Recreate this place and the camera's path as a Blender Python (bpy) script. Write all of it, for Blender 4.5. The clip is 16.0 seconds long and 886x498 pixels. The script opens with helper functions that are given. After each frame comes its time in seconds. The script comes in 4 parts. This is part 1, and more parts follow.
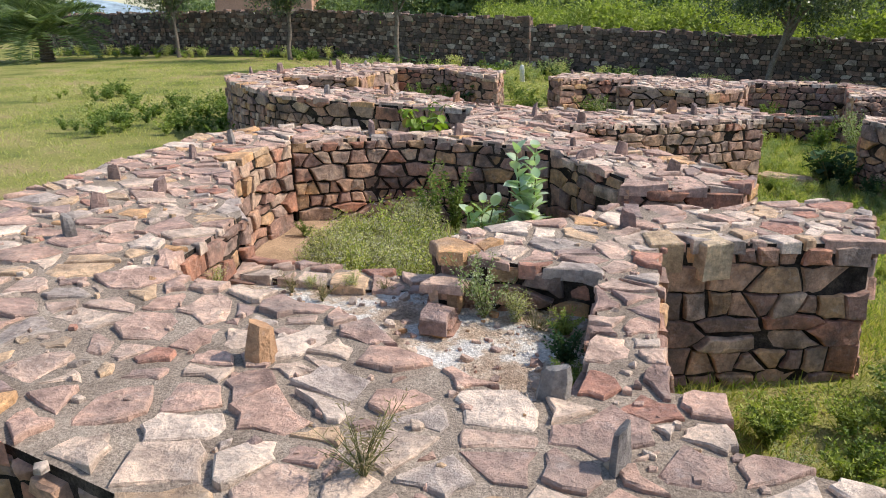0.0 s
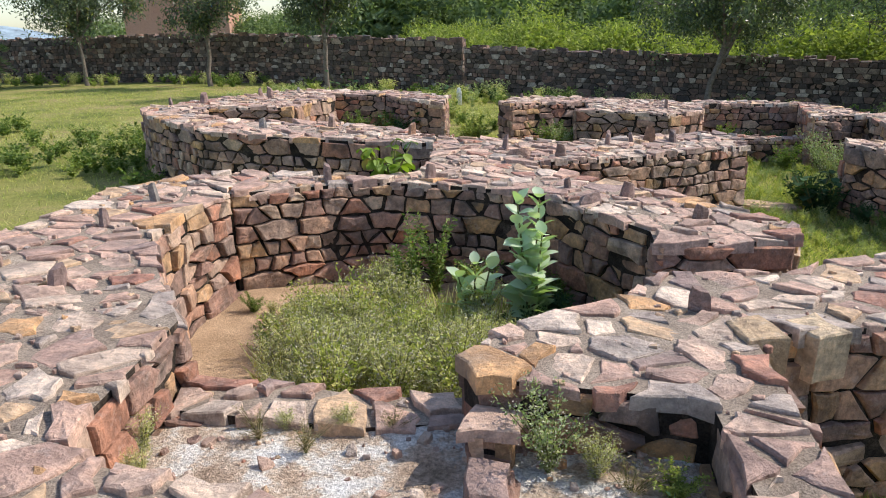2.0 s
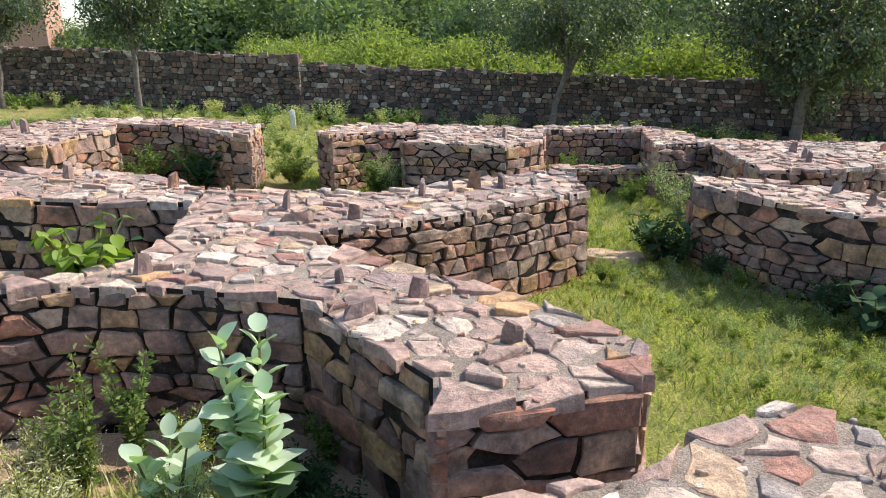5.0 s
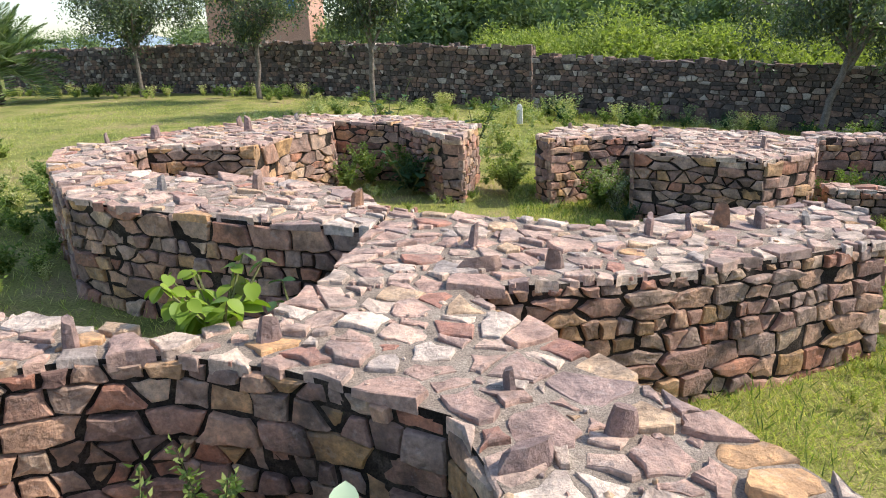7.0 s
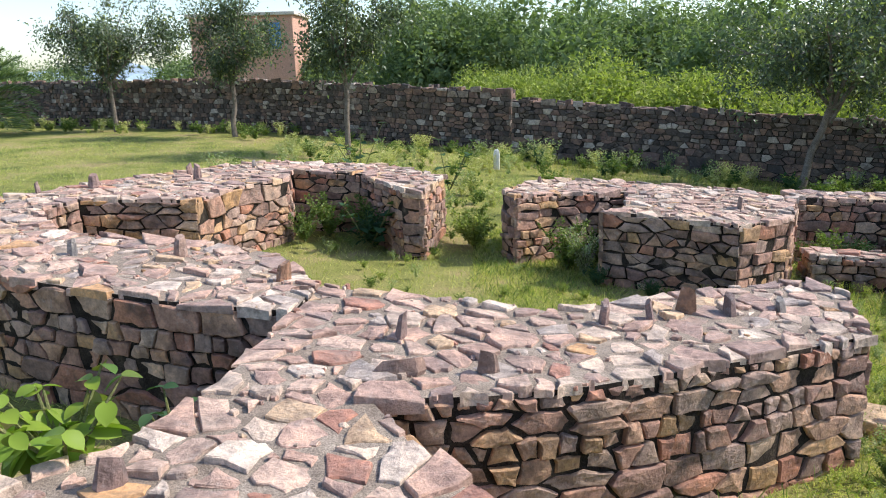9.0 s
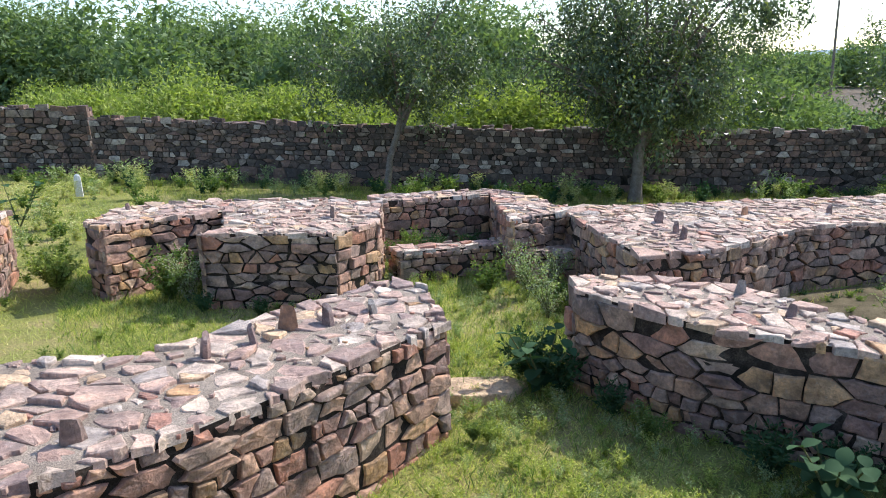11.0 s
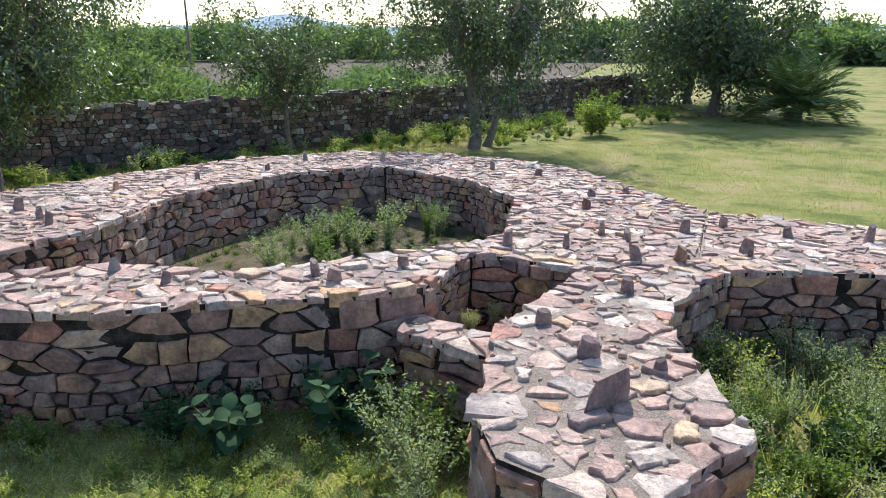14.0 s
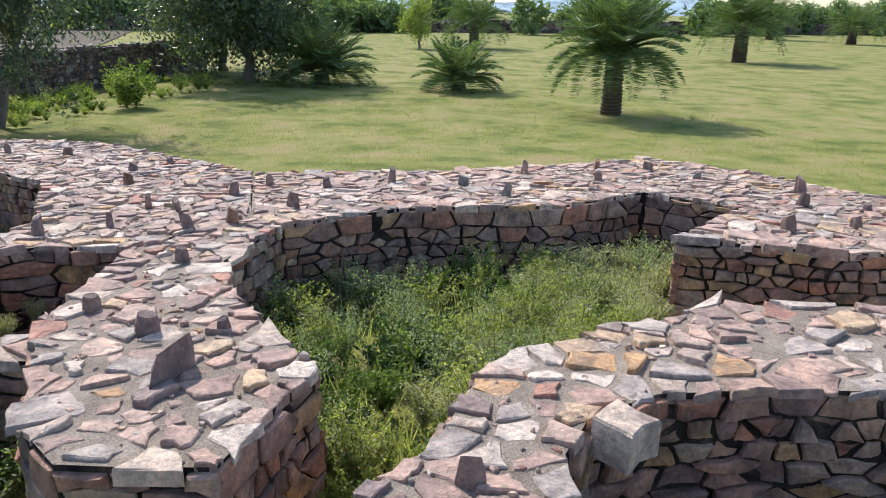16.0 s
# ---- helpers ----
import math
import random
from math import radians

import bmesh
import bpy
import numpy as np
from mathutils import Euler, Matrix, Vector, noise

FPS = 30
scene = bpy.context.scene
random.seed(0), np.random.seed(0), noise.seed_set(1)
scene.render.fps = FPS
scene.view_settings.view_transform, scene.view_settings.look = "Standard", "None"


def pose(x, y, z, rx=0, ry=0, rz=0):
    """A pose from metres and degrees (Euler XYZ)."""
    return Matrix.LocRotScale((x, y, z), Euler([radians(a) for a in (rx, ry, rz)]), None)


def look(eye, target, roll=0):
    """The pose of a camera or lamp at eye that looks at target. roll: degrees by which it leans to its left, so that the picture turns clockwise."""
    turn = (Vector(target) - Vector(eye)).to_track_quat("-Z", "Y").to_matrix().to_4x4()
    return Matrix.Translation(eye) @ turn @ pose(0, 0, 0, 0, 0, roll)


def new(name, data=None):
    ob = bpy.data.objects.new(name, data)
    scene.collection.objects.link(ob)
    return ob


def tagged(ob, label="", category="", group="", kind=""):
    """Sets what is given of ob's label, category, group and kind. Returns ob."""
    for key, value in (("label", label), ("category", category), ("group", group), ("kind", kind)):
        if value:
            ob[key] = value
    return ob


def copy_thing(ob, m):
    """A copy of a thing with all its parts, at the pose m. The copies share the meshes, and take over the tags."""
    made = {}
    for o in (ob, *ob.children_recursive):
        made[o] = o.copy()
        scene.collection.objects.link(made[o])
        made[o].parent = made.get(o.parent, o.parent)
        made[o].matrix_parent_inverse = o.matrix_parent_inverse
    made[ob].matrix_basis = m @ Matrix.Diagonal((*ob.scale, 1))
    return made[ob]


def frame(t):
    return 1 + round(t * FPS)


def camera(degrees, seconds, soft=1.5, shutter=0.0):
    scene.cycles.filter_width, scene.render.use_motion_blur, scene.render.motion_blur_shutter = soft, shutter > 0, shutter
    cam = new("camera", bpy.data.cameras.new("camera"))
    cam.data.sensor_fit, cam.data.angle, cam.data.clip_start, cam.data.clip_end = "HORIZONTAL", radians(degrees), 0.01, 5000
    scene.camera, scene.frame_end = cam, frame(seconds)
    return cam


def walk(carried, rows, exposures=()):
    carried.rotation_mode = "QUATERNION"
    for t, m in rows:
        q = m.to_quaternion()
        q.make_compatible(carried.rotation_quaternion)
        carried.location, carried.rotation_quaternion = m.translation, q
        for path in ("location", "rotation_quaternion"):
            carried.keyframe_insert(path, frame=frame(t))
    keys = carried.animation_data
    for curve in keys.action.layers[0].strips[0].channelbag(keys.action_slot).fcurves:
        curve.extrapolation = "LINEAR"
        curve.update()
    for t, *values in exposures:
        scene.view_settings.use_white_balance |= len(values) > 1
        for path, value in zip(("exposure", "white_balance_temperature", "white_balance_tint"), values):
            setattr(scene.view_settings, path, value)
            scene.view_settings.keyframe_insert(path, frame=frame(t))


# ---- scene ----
cam = camera(63.4, 16.0, 1.0)
PATH = [
    (0, (1.038, 2.647, 2.199), (0.923, 4.542, 1.568), -1.47),
    (0.5, (0.894, 2.951, 2.190), (0.763, 4.852, 1.581), -1.06),
    (1, (0.772, 3.241, 2.205), (0.651, 5.148, 1.615), -0.95),
    (1.5, (0.637, 3.596, 2.224), (0.593, 5.509, 1.641), -1.35),
    (2, (0.560, 3.927, 2.208), (0.647, 5.838, 1.624), -2.04),
    (2.5, (0.577, 4.247, 2.212), (0.852, 6.138, 1.623), -3.11),
    (3, (0.772, 4.523, 2.201), (1.209, 6.380, 1.601), -3.25),
    (3.5, (1.013, 4.852, 2.237), (1.522, 6.692, 1.640), -2.52),
    (3.7, (1.095, 4.975, 2.228), (1.615, 6.813, 1.636), -2.21),
    (5.8, (1.822, 6.406, 2.303), (2.110, 8.306, 1.751), -1.69),
    (6, (1.856, 6.573, 2.279), (2.083, 8.481, 1.723), -2.00),
    (6.5, (1.949, 6.927, 2.300), (1.970, 8.843, 1.726), -2.44),
    (7, (1.965, 7.218, 2.331), (1.784, 9.127, 1.761), -2.63),
    (7.5, (2.025, 7.474, 2.375), (1.760, 9.379, 1.826), -2.91),
    (8, (2.118, 7.660, 2.378), (1.828, 9.571, 1.863), -2.48),
    (8.2, (2.179, 7.777, 2.399), (1.886, 9.691, 1.895), -2.18),
    (10.3, (2.397, 8.038, 2.575), (2.868, 9.926, 2.113), -1.48),
    (10.5, (2.425, 8.035, 2.582), (3.013, 9.889, 2.114), -1.62),
    (11, (2.485, 8.024, 2.565), (3.354, 9.761, 2.088), -1.62),
    (11.5, (2.557, 8.024, 2.547), (3.667, 9.613, 2.055), -1.47),
    (12, (2.605, 8.022, 2.546), (3.927, 9.433, 2.034), -0.97),
    (12.5, (2.636, 8.008, 2.521), (4.135, 9.223, 1.996), -0.53),
    (13, (2.680, 7.992, 2.523), (4.323, 8.995, 1.981), -0.16),
    (13.5, (2.716, 7.960, 2.522), (4.472, 8.741, 1.968), 0.02),
    (14, (2.768, 7.907, 2.513), (4.606, 8.455, 1.947), 0.03),
    (14.5, (2.784, 7.871, 2.502), (4.675, 8.159, 1.919), -0.01),
    (15, (2.764, 7.852, 2.493), (4.670, 7.855, 1.888), 0.09),
    (15.5, (2.765, 7.834, 2.463), (4.641, 7.528, 1.841), 0.55),
    (16, (2.732, 7.787, 2.453), (4.530, 7.183, 1.818), 0.99),
]
walk(cam, [(t, look(eye, target, roll)) for t, eye, target, roll in PATH],
     exposures=[(0.0, 0.52, 6450, 10), (1.5, 0.52, 6400, 10), (3.0, 0.66, 6350, 10), (6.5, 0.80, 6300, 10), (8.0, 0.72, 6250, 10), (11.0, 0.86, 5850, 9), (14.5, 0.74, 5850, 9), (16.0, 0.60, 5950, 9)])

from mathutils.geometry import tessellate_polygon

# ---- world, sun, exposure ----
SUN_YAW, SUN_UP = -77.0, 42.0          # bearing (to the left of +y) and height of the sun, degrees
world = bpy.data.worlds.new("world")
scene.world = world
world.use_nodes = True
wn = world.node_tree
sky = wn.nodes.new("ShaderNodeTexSky")
sky.sky_type = "NISHITA"
sky.sun_disc = False
sky.sun_elevation = radians(SUN_UP)
sky.sun_rotation = radians(-SUN_YAW)
sky.dust_density = 1.0
sky.air_density = 1.0
wn.links.new(sky.outputs[0], wn.nodes["Background"].inputs[0])
wn.nodes["Background"].inputs[1].default_value = 0.15
sun_data = bpy.data.lights.new("sun", "SUN")
sun_data.energy, sun_data.angle, sun_data.color = 3.5, radians(0.6), (1.0, 0.915, 0.80)
sun_way = Vector((-math.sin(radians(SUN_YAW)) * math.cos(radians(SUN_UP)), math.cos(radians(SUN_YAW)) * math.cos(radians(SUN_UP)), math.sin(radians(SUN_UP))))
new("sun", sun_data).matrix_world = look(sun_way * 60, (0, 0, 0))

# ---- plan ----
SLOPE = 0.0577                         # the site falls gently towards +x, then levels out
WALL = 0.95                            # height of the ruined walls


def ground_z(x, y=0.0):
    if x > 14:
        x = 14 + 6 * (1 - math.exp(-(x - 14) / 6))
    if x < -4:
        x = -4 - 4 * (1 - math.exp((x + 4) / 4))
    return -SLOPE * x


# ---- materials ----
def node_mat(name):
    m = bpy.data.materials.new(name)
    m.use_nodes = True
    return m, m.node_tree.nodes, m.node_tree.links, m.node_tree.nodes["Principled BSDF"]


def ramp_of(nodes, stops, interpolation="LINEAR"):
    r = nodes.new("ShaderNodeValToRGB")
    r.color_ramp.interpolation = interpolation
    while len(r.color_ramp.elements) < len(stops):
        r.color_ramp.elements.new(0.5)
    for e, (p, c) in zip(r.color_ramp.elements, stops):
        e.position, e.color = p, (*c, 1)
    return r


def noise_node(nodes, links, coord, scale, detail=6.0, rough=0.6):
    n = nodes.new("ShaderNodeTexNoise")
    n.inputs["Scale"].default_value = scale
    n.inputs["Detail"].default_value = detail
    n.inputs["Roughness"].default_value = rough
    links.new(coord, n.inputs["Vector"])
    return n


def mix_color(nodes, links, fac, a, b, blend="MIX"):
    m = nodes.new("ShaderNodeMix")
    m.data_type, m.blend_type = "RGBA", blend
    for value, slot in ((fac, m.inputs[0]), (a, m.inputs[6]), (b, m.inputs[7])):
        if isinstance(value, (int, float)):
            slot.default_value = value
        elif isinstance(value, tuple):
            slot.default_value = (*value, 1)
        else:
            links.new(value, slot)
    return m.outputs[2]


def bump_to(nodes, links, height, normal_in, strength, distance):
    b = nodes.new("ShaderNodeBump")
    b.inputs["Strength"].default_value = strength
    b.inputs["Distance"].default_value = distance
    links.new(height, b.inputs["Height"])
    links.new(b.outputs[0], normal_in)
    return b


def world_coord(nodes):
    return nodes.new("ShaderNodeNewGeometry").outputs["Position"]


def piece_random(nodes, links):
    """A number from 0 to 1 for each stone, whether it is an object or one island of a joined mesh."""
    a = nodes.new("ShaderNodeObjectInfo").outputs["Random"]
    b = nodes.new("ShaderNodeNewGeometry").outputs["Random Per Island"]
    s = nodes.new("ShaderNodeMath")
    s.operation = "ADD"
    links.new(a, s.inputs[0]), links.new(b, s.inputs[1])
    f = nodes.new("ShaderNodeMath")
    f.operation = "FRACT"
    links.new(s.outputs[0], f.inputs[0])
    return f.outputs[0]


def stone_material(name, stops, dirt, dirt_amount):
    m, n, l, p = node_mat(name)
    rnd, pos = piece_random(n, l), world_coord(n)
    base = ramp_of(n, stops, "CONSTANT")
    l.new(rnd, base.inputs[0])
    shift = n.new("ShaderNodeVectorMath")
    shift.operation = "ADD"
    l.new(pos, shift.inputs[0])
    off = n.new("ShaderNodeCombineXYZ")
    mul = n.new("ShaderNodeMath")
    mul.operation = "MULTIPLY"
    mul.inputs[1].default_value = 37.0
    l.new(rnd, mul.inputs[0]), l.new(mul.outputs[0], off.inputs[0]), l.new(mul.outputs[0], off.inputs[2])
    l.new(off.outputs[0], shift.inputs[1])
    broad = noise_node(n, l, shift.outputs[0], 6.0, 6.0, 0.6)
    fine = noise_node(n, l, shift.outputs[0], 30.0, 7.0, 0.72)
    tone = ramp_of(n, [(0.3, (0.48, 0.45, 0.44)), (0.5, (1.0, 0.98, 0.95)), (0.7, (1.5, 1.42, 1.3))])
    l.new(broad.outputs[0], tone.inputs[0])
    c1 = mix_color(n, l, 1.0, base.outputs[0], tone.outputs[0], "MULTIPLY")
    speck = ramp_of(n, [(0.36, (0.5, 0.48, 0.47)), (0.52, (1, 1, 1)), (0.68, (1.45, 1.42, 1.36))])
    l.new(fine.outputs[0], speck.inputs[0])
    c2 = mix_color(n, l, 0.6, c1, speck.outputs[0], "MULTIPLY")
    patch = noise_node(n, l, pos, 2.3, 7.0, 0.7)
    mask = ramp_of(n, [(0.5, (0, 0, 0)), (0.66, (dirt_amount,) * 3)])
    l.new(patch.outputs[0], mask.inputs[0])
    c3 = mix_color(n, l, mask.outputs[0], c2, dirt)
    crust = noise_node(n, l, shift.outputs[0], 11.0, 9.0, 0.75)
    cmask = ramp_of(n, [(0.56, (0, 0, 0)), (0.63, (0.24, 0.24, 0.24))])
    l.new(crust.outputs[0], cmask.inputs[0])
    c3 = mix_color(n, l, cmask.outputs[0], c3, mix_color(n, l, 0.55, c2, (0.72, 0.68, 0.63)))
    l.new(c3, p.inputs["Base Color"])
    p.inputs["Roughness"].default_value = 0.82
    rough = n.new("ShaderNodeMath")
    rough.operation = "MULTIPLY_ADD"
    rough.inputs[1].default_value, rough.inputs[2].default_value = 0.35, 0.62
    l.new(fine.outputs[0], rough.inputs[0]), l.new(rough.outputs[0], p.inputs["Roughness"])
    mixh = n.new("ShaderNodeMath")
    mixh.operation = "MULTIPLY_ADD"
    mixh.inputs[1].default_value = 0.35
    l.new(fine.outputs[0], mixh.inputs[0]), l.new(broad.outputs[0], mixh.inputs[2])
    bump_to(n, l, mixh.outputs[0], p.inputs["Normal"], 1.0, 0.05)
    return m


PALETTE = [(0.0, (0.488, 0.318, 0.252)), (0.15, (0.572, 0.405, 0.324)), (0.29, (0.403, 0.270, 0.225)), (0.40, (0.615, 0.473, 0.378)), (0.52, (0.445, 0.367, 0.324)),
           (0.60, (0.583, 0.405, 0.261)), (0.67, (0.519, 0.347, 0.279)), (0.80, (0.424, 0.212, 0.153)), (0.84, (0.329, 0.232, 0.207)), (0.89, (0.668, 0.540, 0.450)), (0.97, (0.572, 0.338, 0.171))]
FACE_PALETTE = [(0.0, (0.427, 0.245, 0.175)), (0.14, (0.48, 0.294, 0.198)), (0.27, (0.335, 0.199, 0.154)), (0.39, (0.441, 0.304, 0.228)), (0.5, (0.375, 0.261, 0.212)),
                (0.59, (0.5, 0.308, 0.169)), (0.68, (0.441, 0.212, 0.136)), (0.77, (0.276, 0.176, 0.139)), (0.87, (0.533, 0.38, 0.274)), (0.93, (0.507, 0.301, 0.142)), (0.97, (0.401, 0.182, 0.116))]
DARK_PALETTE = [(0.0, (0.12, 0.085, 0.07)), (0.18, (0.20, 0.125, 0.10)), (0.36, (0.085, 0.066, 0.058)), (0.52, (0.25, 0.155, 0.115)), (0.68, (0.15, 0.115, 0.095)), (0.82, (0.30, 0.24, 0.20)), (0.92, (0.44, 0.38, 0.33))]
M_TOP = stone_material("paving_stone", PALETTE, (0.23, 0.20, 0.17), 0.5)
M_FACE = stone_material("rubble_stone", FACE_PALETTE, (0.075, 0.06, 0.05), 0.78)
M_DARK = stone_material("dark_rubble_stone", DARK_PALETTE, (0.06, 0.05, 0.045), 0.8)


def earthy(name, stops, scale, bump, fine_scale=90.0):
    m, n, l, p = node_mat(name)
    pos = world_coord(n)
    a, b = noise_node(n, l, pos, scale, 8.0, 0.7), noise_node(n, l, pos, fine_scale, 4.0, 0.7)
    r = ramp_of(n, stops)
    l.new(a.outputs[0], r.inputs[0])
    s = ramp_of(n, [(0.33, (0.45, 0.45, 0.45)), (0.67, (1.5, 1.5, 1.5))])
    l.new(b.outputs[0], s.inputs[0])
    l.new(mix_color(n, l, 0.8, r.outputs[0], s.outputs[0], "MULTIPLY"), p.inputs["Base Color"])
    p.inputs["Roughness"].default_value = 0.95
    p.inputs["Specular IOR Level"].default_value = 0.12
    bump_to(n, l, b.outputs[0], p.inputs["Normal"], 0.8, bump)
    return m


M_MORTAR = earthy("weathered_mortar", [(0.3, (0.21, 0.165, 0.13)), (0.5, (0.33, 0.265, 0.21)), (0.7, (0.45, 0.37, 0.295))], 4.0, 0.02)
# dark earth in the joints, with the shade of deep crevices painted in
M_JOINT = earthy("joint_earth_and_shade", [(0.38, (0.022, 0.018, 0.015)), (0.54, (0.06, 0.047, 0.037)), (0.70, (0.17, 0.13, 0.10))], 5.0, 0.03)
M_MORTAR_DARK = earthy("dark_mortar", [(0.3, (0.04, 0.035, 0.03)), (0.6, (0.09, 0.075, 0.065))], 5.0, 0.02)
M_PLASTER = earthy("worn_lime_floor", [(0.34, (0.27, 0.20, 0.14)), (0.43, (0.46, 0.34, 0.25)), (0.50, (0.56, 0.45, 0.35)), (0.55, (0.70, 0.65, 0.59)), (0.68, (0.78, 0.76, 0.73))], 3.0, 0.04, 60.0)
M_EARTH = earthy("dry_orange_earth", [(0.3, (0.34, 0.23, 0.14)), (0.6, (0.52, 0.36, 0.23))], 3.0, 0.02)
M_GROUND = earthy("grassy_soil", [(0.38, (0.13, 0.155, 0.04)), (0.46, (0.22, 0.225, 0.06)), (0.53, (0.265, 0.255, 0.08)), (0.61, (0.33, 0.265, 0.12))], 0.6, 0.03, 40.0)
M_FIELD = earthy("distant_dry_field", [(0.3, (0.10, 0.078, 0.056)), (0.7, (0.15, 0.115, 0.08))], 0.02, 0.01, 1.0)
# pale blue: the haze of distance is painted into the hills' base colour
M_HILL = earthy("hill_with_painted_haze", [(0.3, (0.28, 0.36, 0.42)), (0.7, (0.34, 0.42, 0.47))], 0.01, 0.0, 0.05)


def leaf_material(name, stops, rough=0.5, through_light=0.35, sheen=0.2):
    m, n, l, p = node_mat(name)
    rnd = piece_random(n, l)
    r = ramp_of(n, stops)
    l.new(rnd, r.inputs[0])
    l.new(r.outputs[0], p.inputs["Base Color"])
    p.inputs["Roughness"].default_value = rough
    p.inputs["Specular IOR Level"].default_value = sheen
    t = n.new("ShaderNodeBsdfTranslucent")
    l.new(mix_color(n, l, 1.0, r.outputs[0], (1.5, 1.7, 0.6), "MULTIPLY"), t.inputs[0])
    mx = n.new("ShaderNodeMixShader")
    mx.inputs[0].default_value = through_light
    l.new(p.outputs[0], mx.inputs[1]), l.new(t.outputs[0], mx.inputs[2])
    l.new(mx.outputs[0], n["Material Output"].inputs[0])
    return m


M_GRASS = leaf_material("short_grass", [(0.0, (0.14, 0.20, 0.04)), (0.45, (0.27, 0.31, 0.075)), (0.75, (0.39, 0.37, 0.13)), (1.0, (0.47, 0.38, 0.20))], 0.7)
M_STRAW = leaf_material("straw_and_green_grass", [(0.0, (0.22, 0.29, 0.07)), (0.4, (0.38, 0.41, 0.12)), (0.75, (0.54, 0.49, 0.23)), (1.0, (0.62, 0.52, 0.31))], 0.7, 0.45)
M_TALLGRASS = leaf_material("tall_weed_leaves", [(0.0, (0.27, 0.30, 0.10)), (0.5, (0.47, 0.47, 0.21)), (1.0, (0.66, 0.59, 0.36))], 0.7)
M_WEED = leaf_material("weed_leaves", [(0.0, (0.08, 0.13, 0.035)), (0.6, (0.15, 0.21, 0.06)), (1.0, (0.26, 0.30, 0.10))], 0.65)
M_TREE = leaf_material("dark_tree_leaves", [(0.0, (0.045, 0.07, 0.04)), (0.6, (0.10, 0.135, 0.075)), (0.93, (0.18, 0.22, 0.12)), (1.0, (0.42, 0.46, 0.12))], 0.42, 0.25, 0.45)
M_BUSH = leaf_material("bright_bush_leaves", [(0.0, (0.15, 0.20, 0.05)), (0.5, (0.27, 0.32, 0.085)), (1.0, (0.40, 0.43, 0.15))], 0.7)
M_FARTREE = leaf_material("far_tree_leaves", [(0.0, (0.10, 0.145, 0.075)), (0.6, (0.17, 0.225, 0.115)), (1.0, (0.26, 0.32, 0.16))], 0.8, 0.3, 0.1)
M_PALM = leaf_material("palm_fronds", [(0.0, (0.07, 0.11, 0.045)), (0.6, (0.13, 0.18, 0.075)), (1.0, (0.24, 0.28, 0.13))], 0.45, 0.3)
M_MILKWEED = leaf_material("pale_broad_leaves", [(0.0, (0.34, 0.46, 0.28)), (0.5, (0.48, 0.58, 0.40)), (1.0, (0.58, 0.66, 0.50))], 0.5, 0.25, 0.3)
M_PEEPAL = leaf_material("yellow_green_leaves", [(0.0, (0.15, 0.24, 0.03)), (0.5, (0.25, 0.33, 0.045)), (0.85, (0.10, 0.17, 0.035)), (1.0, (0.33, 0.23, 0.06))], 0.5, 0.3)
M_BROAD = leaf_material("dark_broad_leaves", [(0.0, (0.035, 0.075, 0.035)), (1.0, (0.07, 0.125, 0.055))], 0.8, 0.2, 0.1)
M_BARK = earthy("grey_bark", [(0.3, (0.12, 0.095, 0.075)), (0.7, (0.27, 0.23, 0.19))], 9.0, 0.02)
M_PALMBARK = earthy("palm_bark", [(0.3, (0.08, 0.06, 0.045)), (0.7, (0.20, 0.155, 0.11))], 14.0, 0.03)


# ---- mesh helpers ----
def mesh_of(name, verts, faces, material, smooth=False):
    me = bpy.data.meshes.new(name)
    me.from_pydata(verts, [], faces)
    me.materials.append(material)
    if smooth:
        me.polygons.foreach_set("use_smooth", [True] * len(me.polygons))
    me.update()
    return me


def child(name, me, parent, label=""):
    ob = new(name, me)
    ob.parent = parent
    return tagged(ob, label=label)


class Bag:
    """Collects many small pieces for one joined mesh."""
    def __init__(self):
        self.verts, self.faces = [], []

    def add(self, verts, faces):
        o = len(self.verts)
        self.verts.extend(verts)
        self.faces.extend([tuple(i + o for i in f) for f in faces])

    def mesh(self, name, material, smooth=False):
        return mesh_of(name, self.verts, self.faces, material, smooth)


def inside(p, poly):
    x, y, hit = p[0], p[1], False
    for (x0, y0), (x1, y1) in zip(poly, poly[1:] + poly[:1]):
        if (y0 > y) != (y1 > y) and x < (x1 - x0) * (y - y0) / (y1 - y0) + x0:
            hit = not hit
    return hit


def area_of(poly):
    return 0.5 * sum(x0 * y1 - x1 * y0 for (x0, y0), (x1, y1) in zip(poly, poly[1:] + poly[:1]))


def clip(poly, nx, ny, d):
    """The part of a convex polygon where nx*x + ny*y <= d."""
    out = []
    for (x0, y0), (x1, y1) in zip(poly, poly[1:] + poly[:1]):
        a, b = nx * x0 + ny * y0 - d, nx * x1 + ny * y1 - d
        if a <= 0:
            out.append((x0, y0))
        if (a < 0 < b) or (b < 0 < a):
            k = a / (a - b)
            out.append((x0 + k * (x1 - x0), y0 + k * (y1 - y0)))
    return out


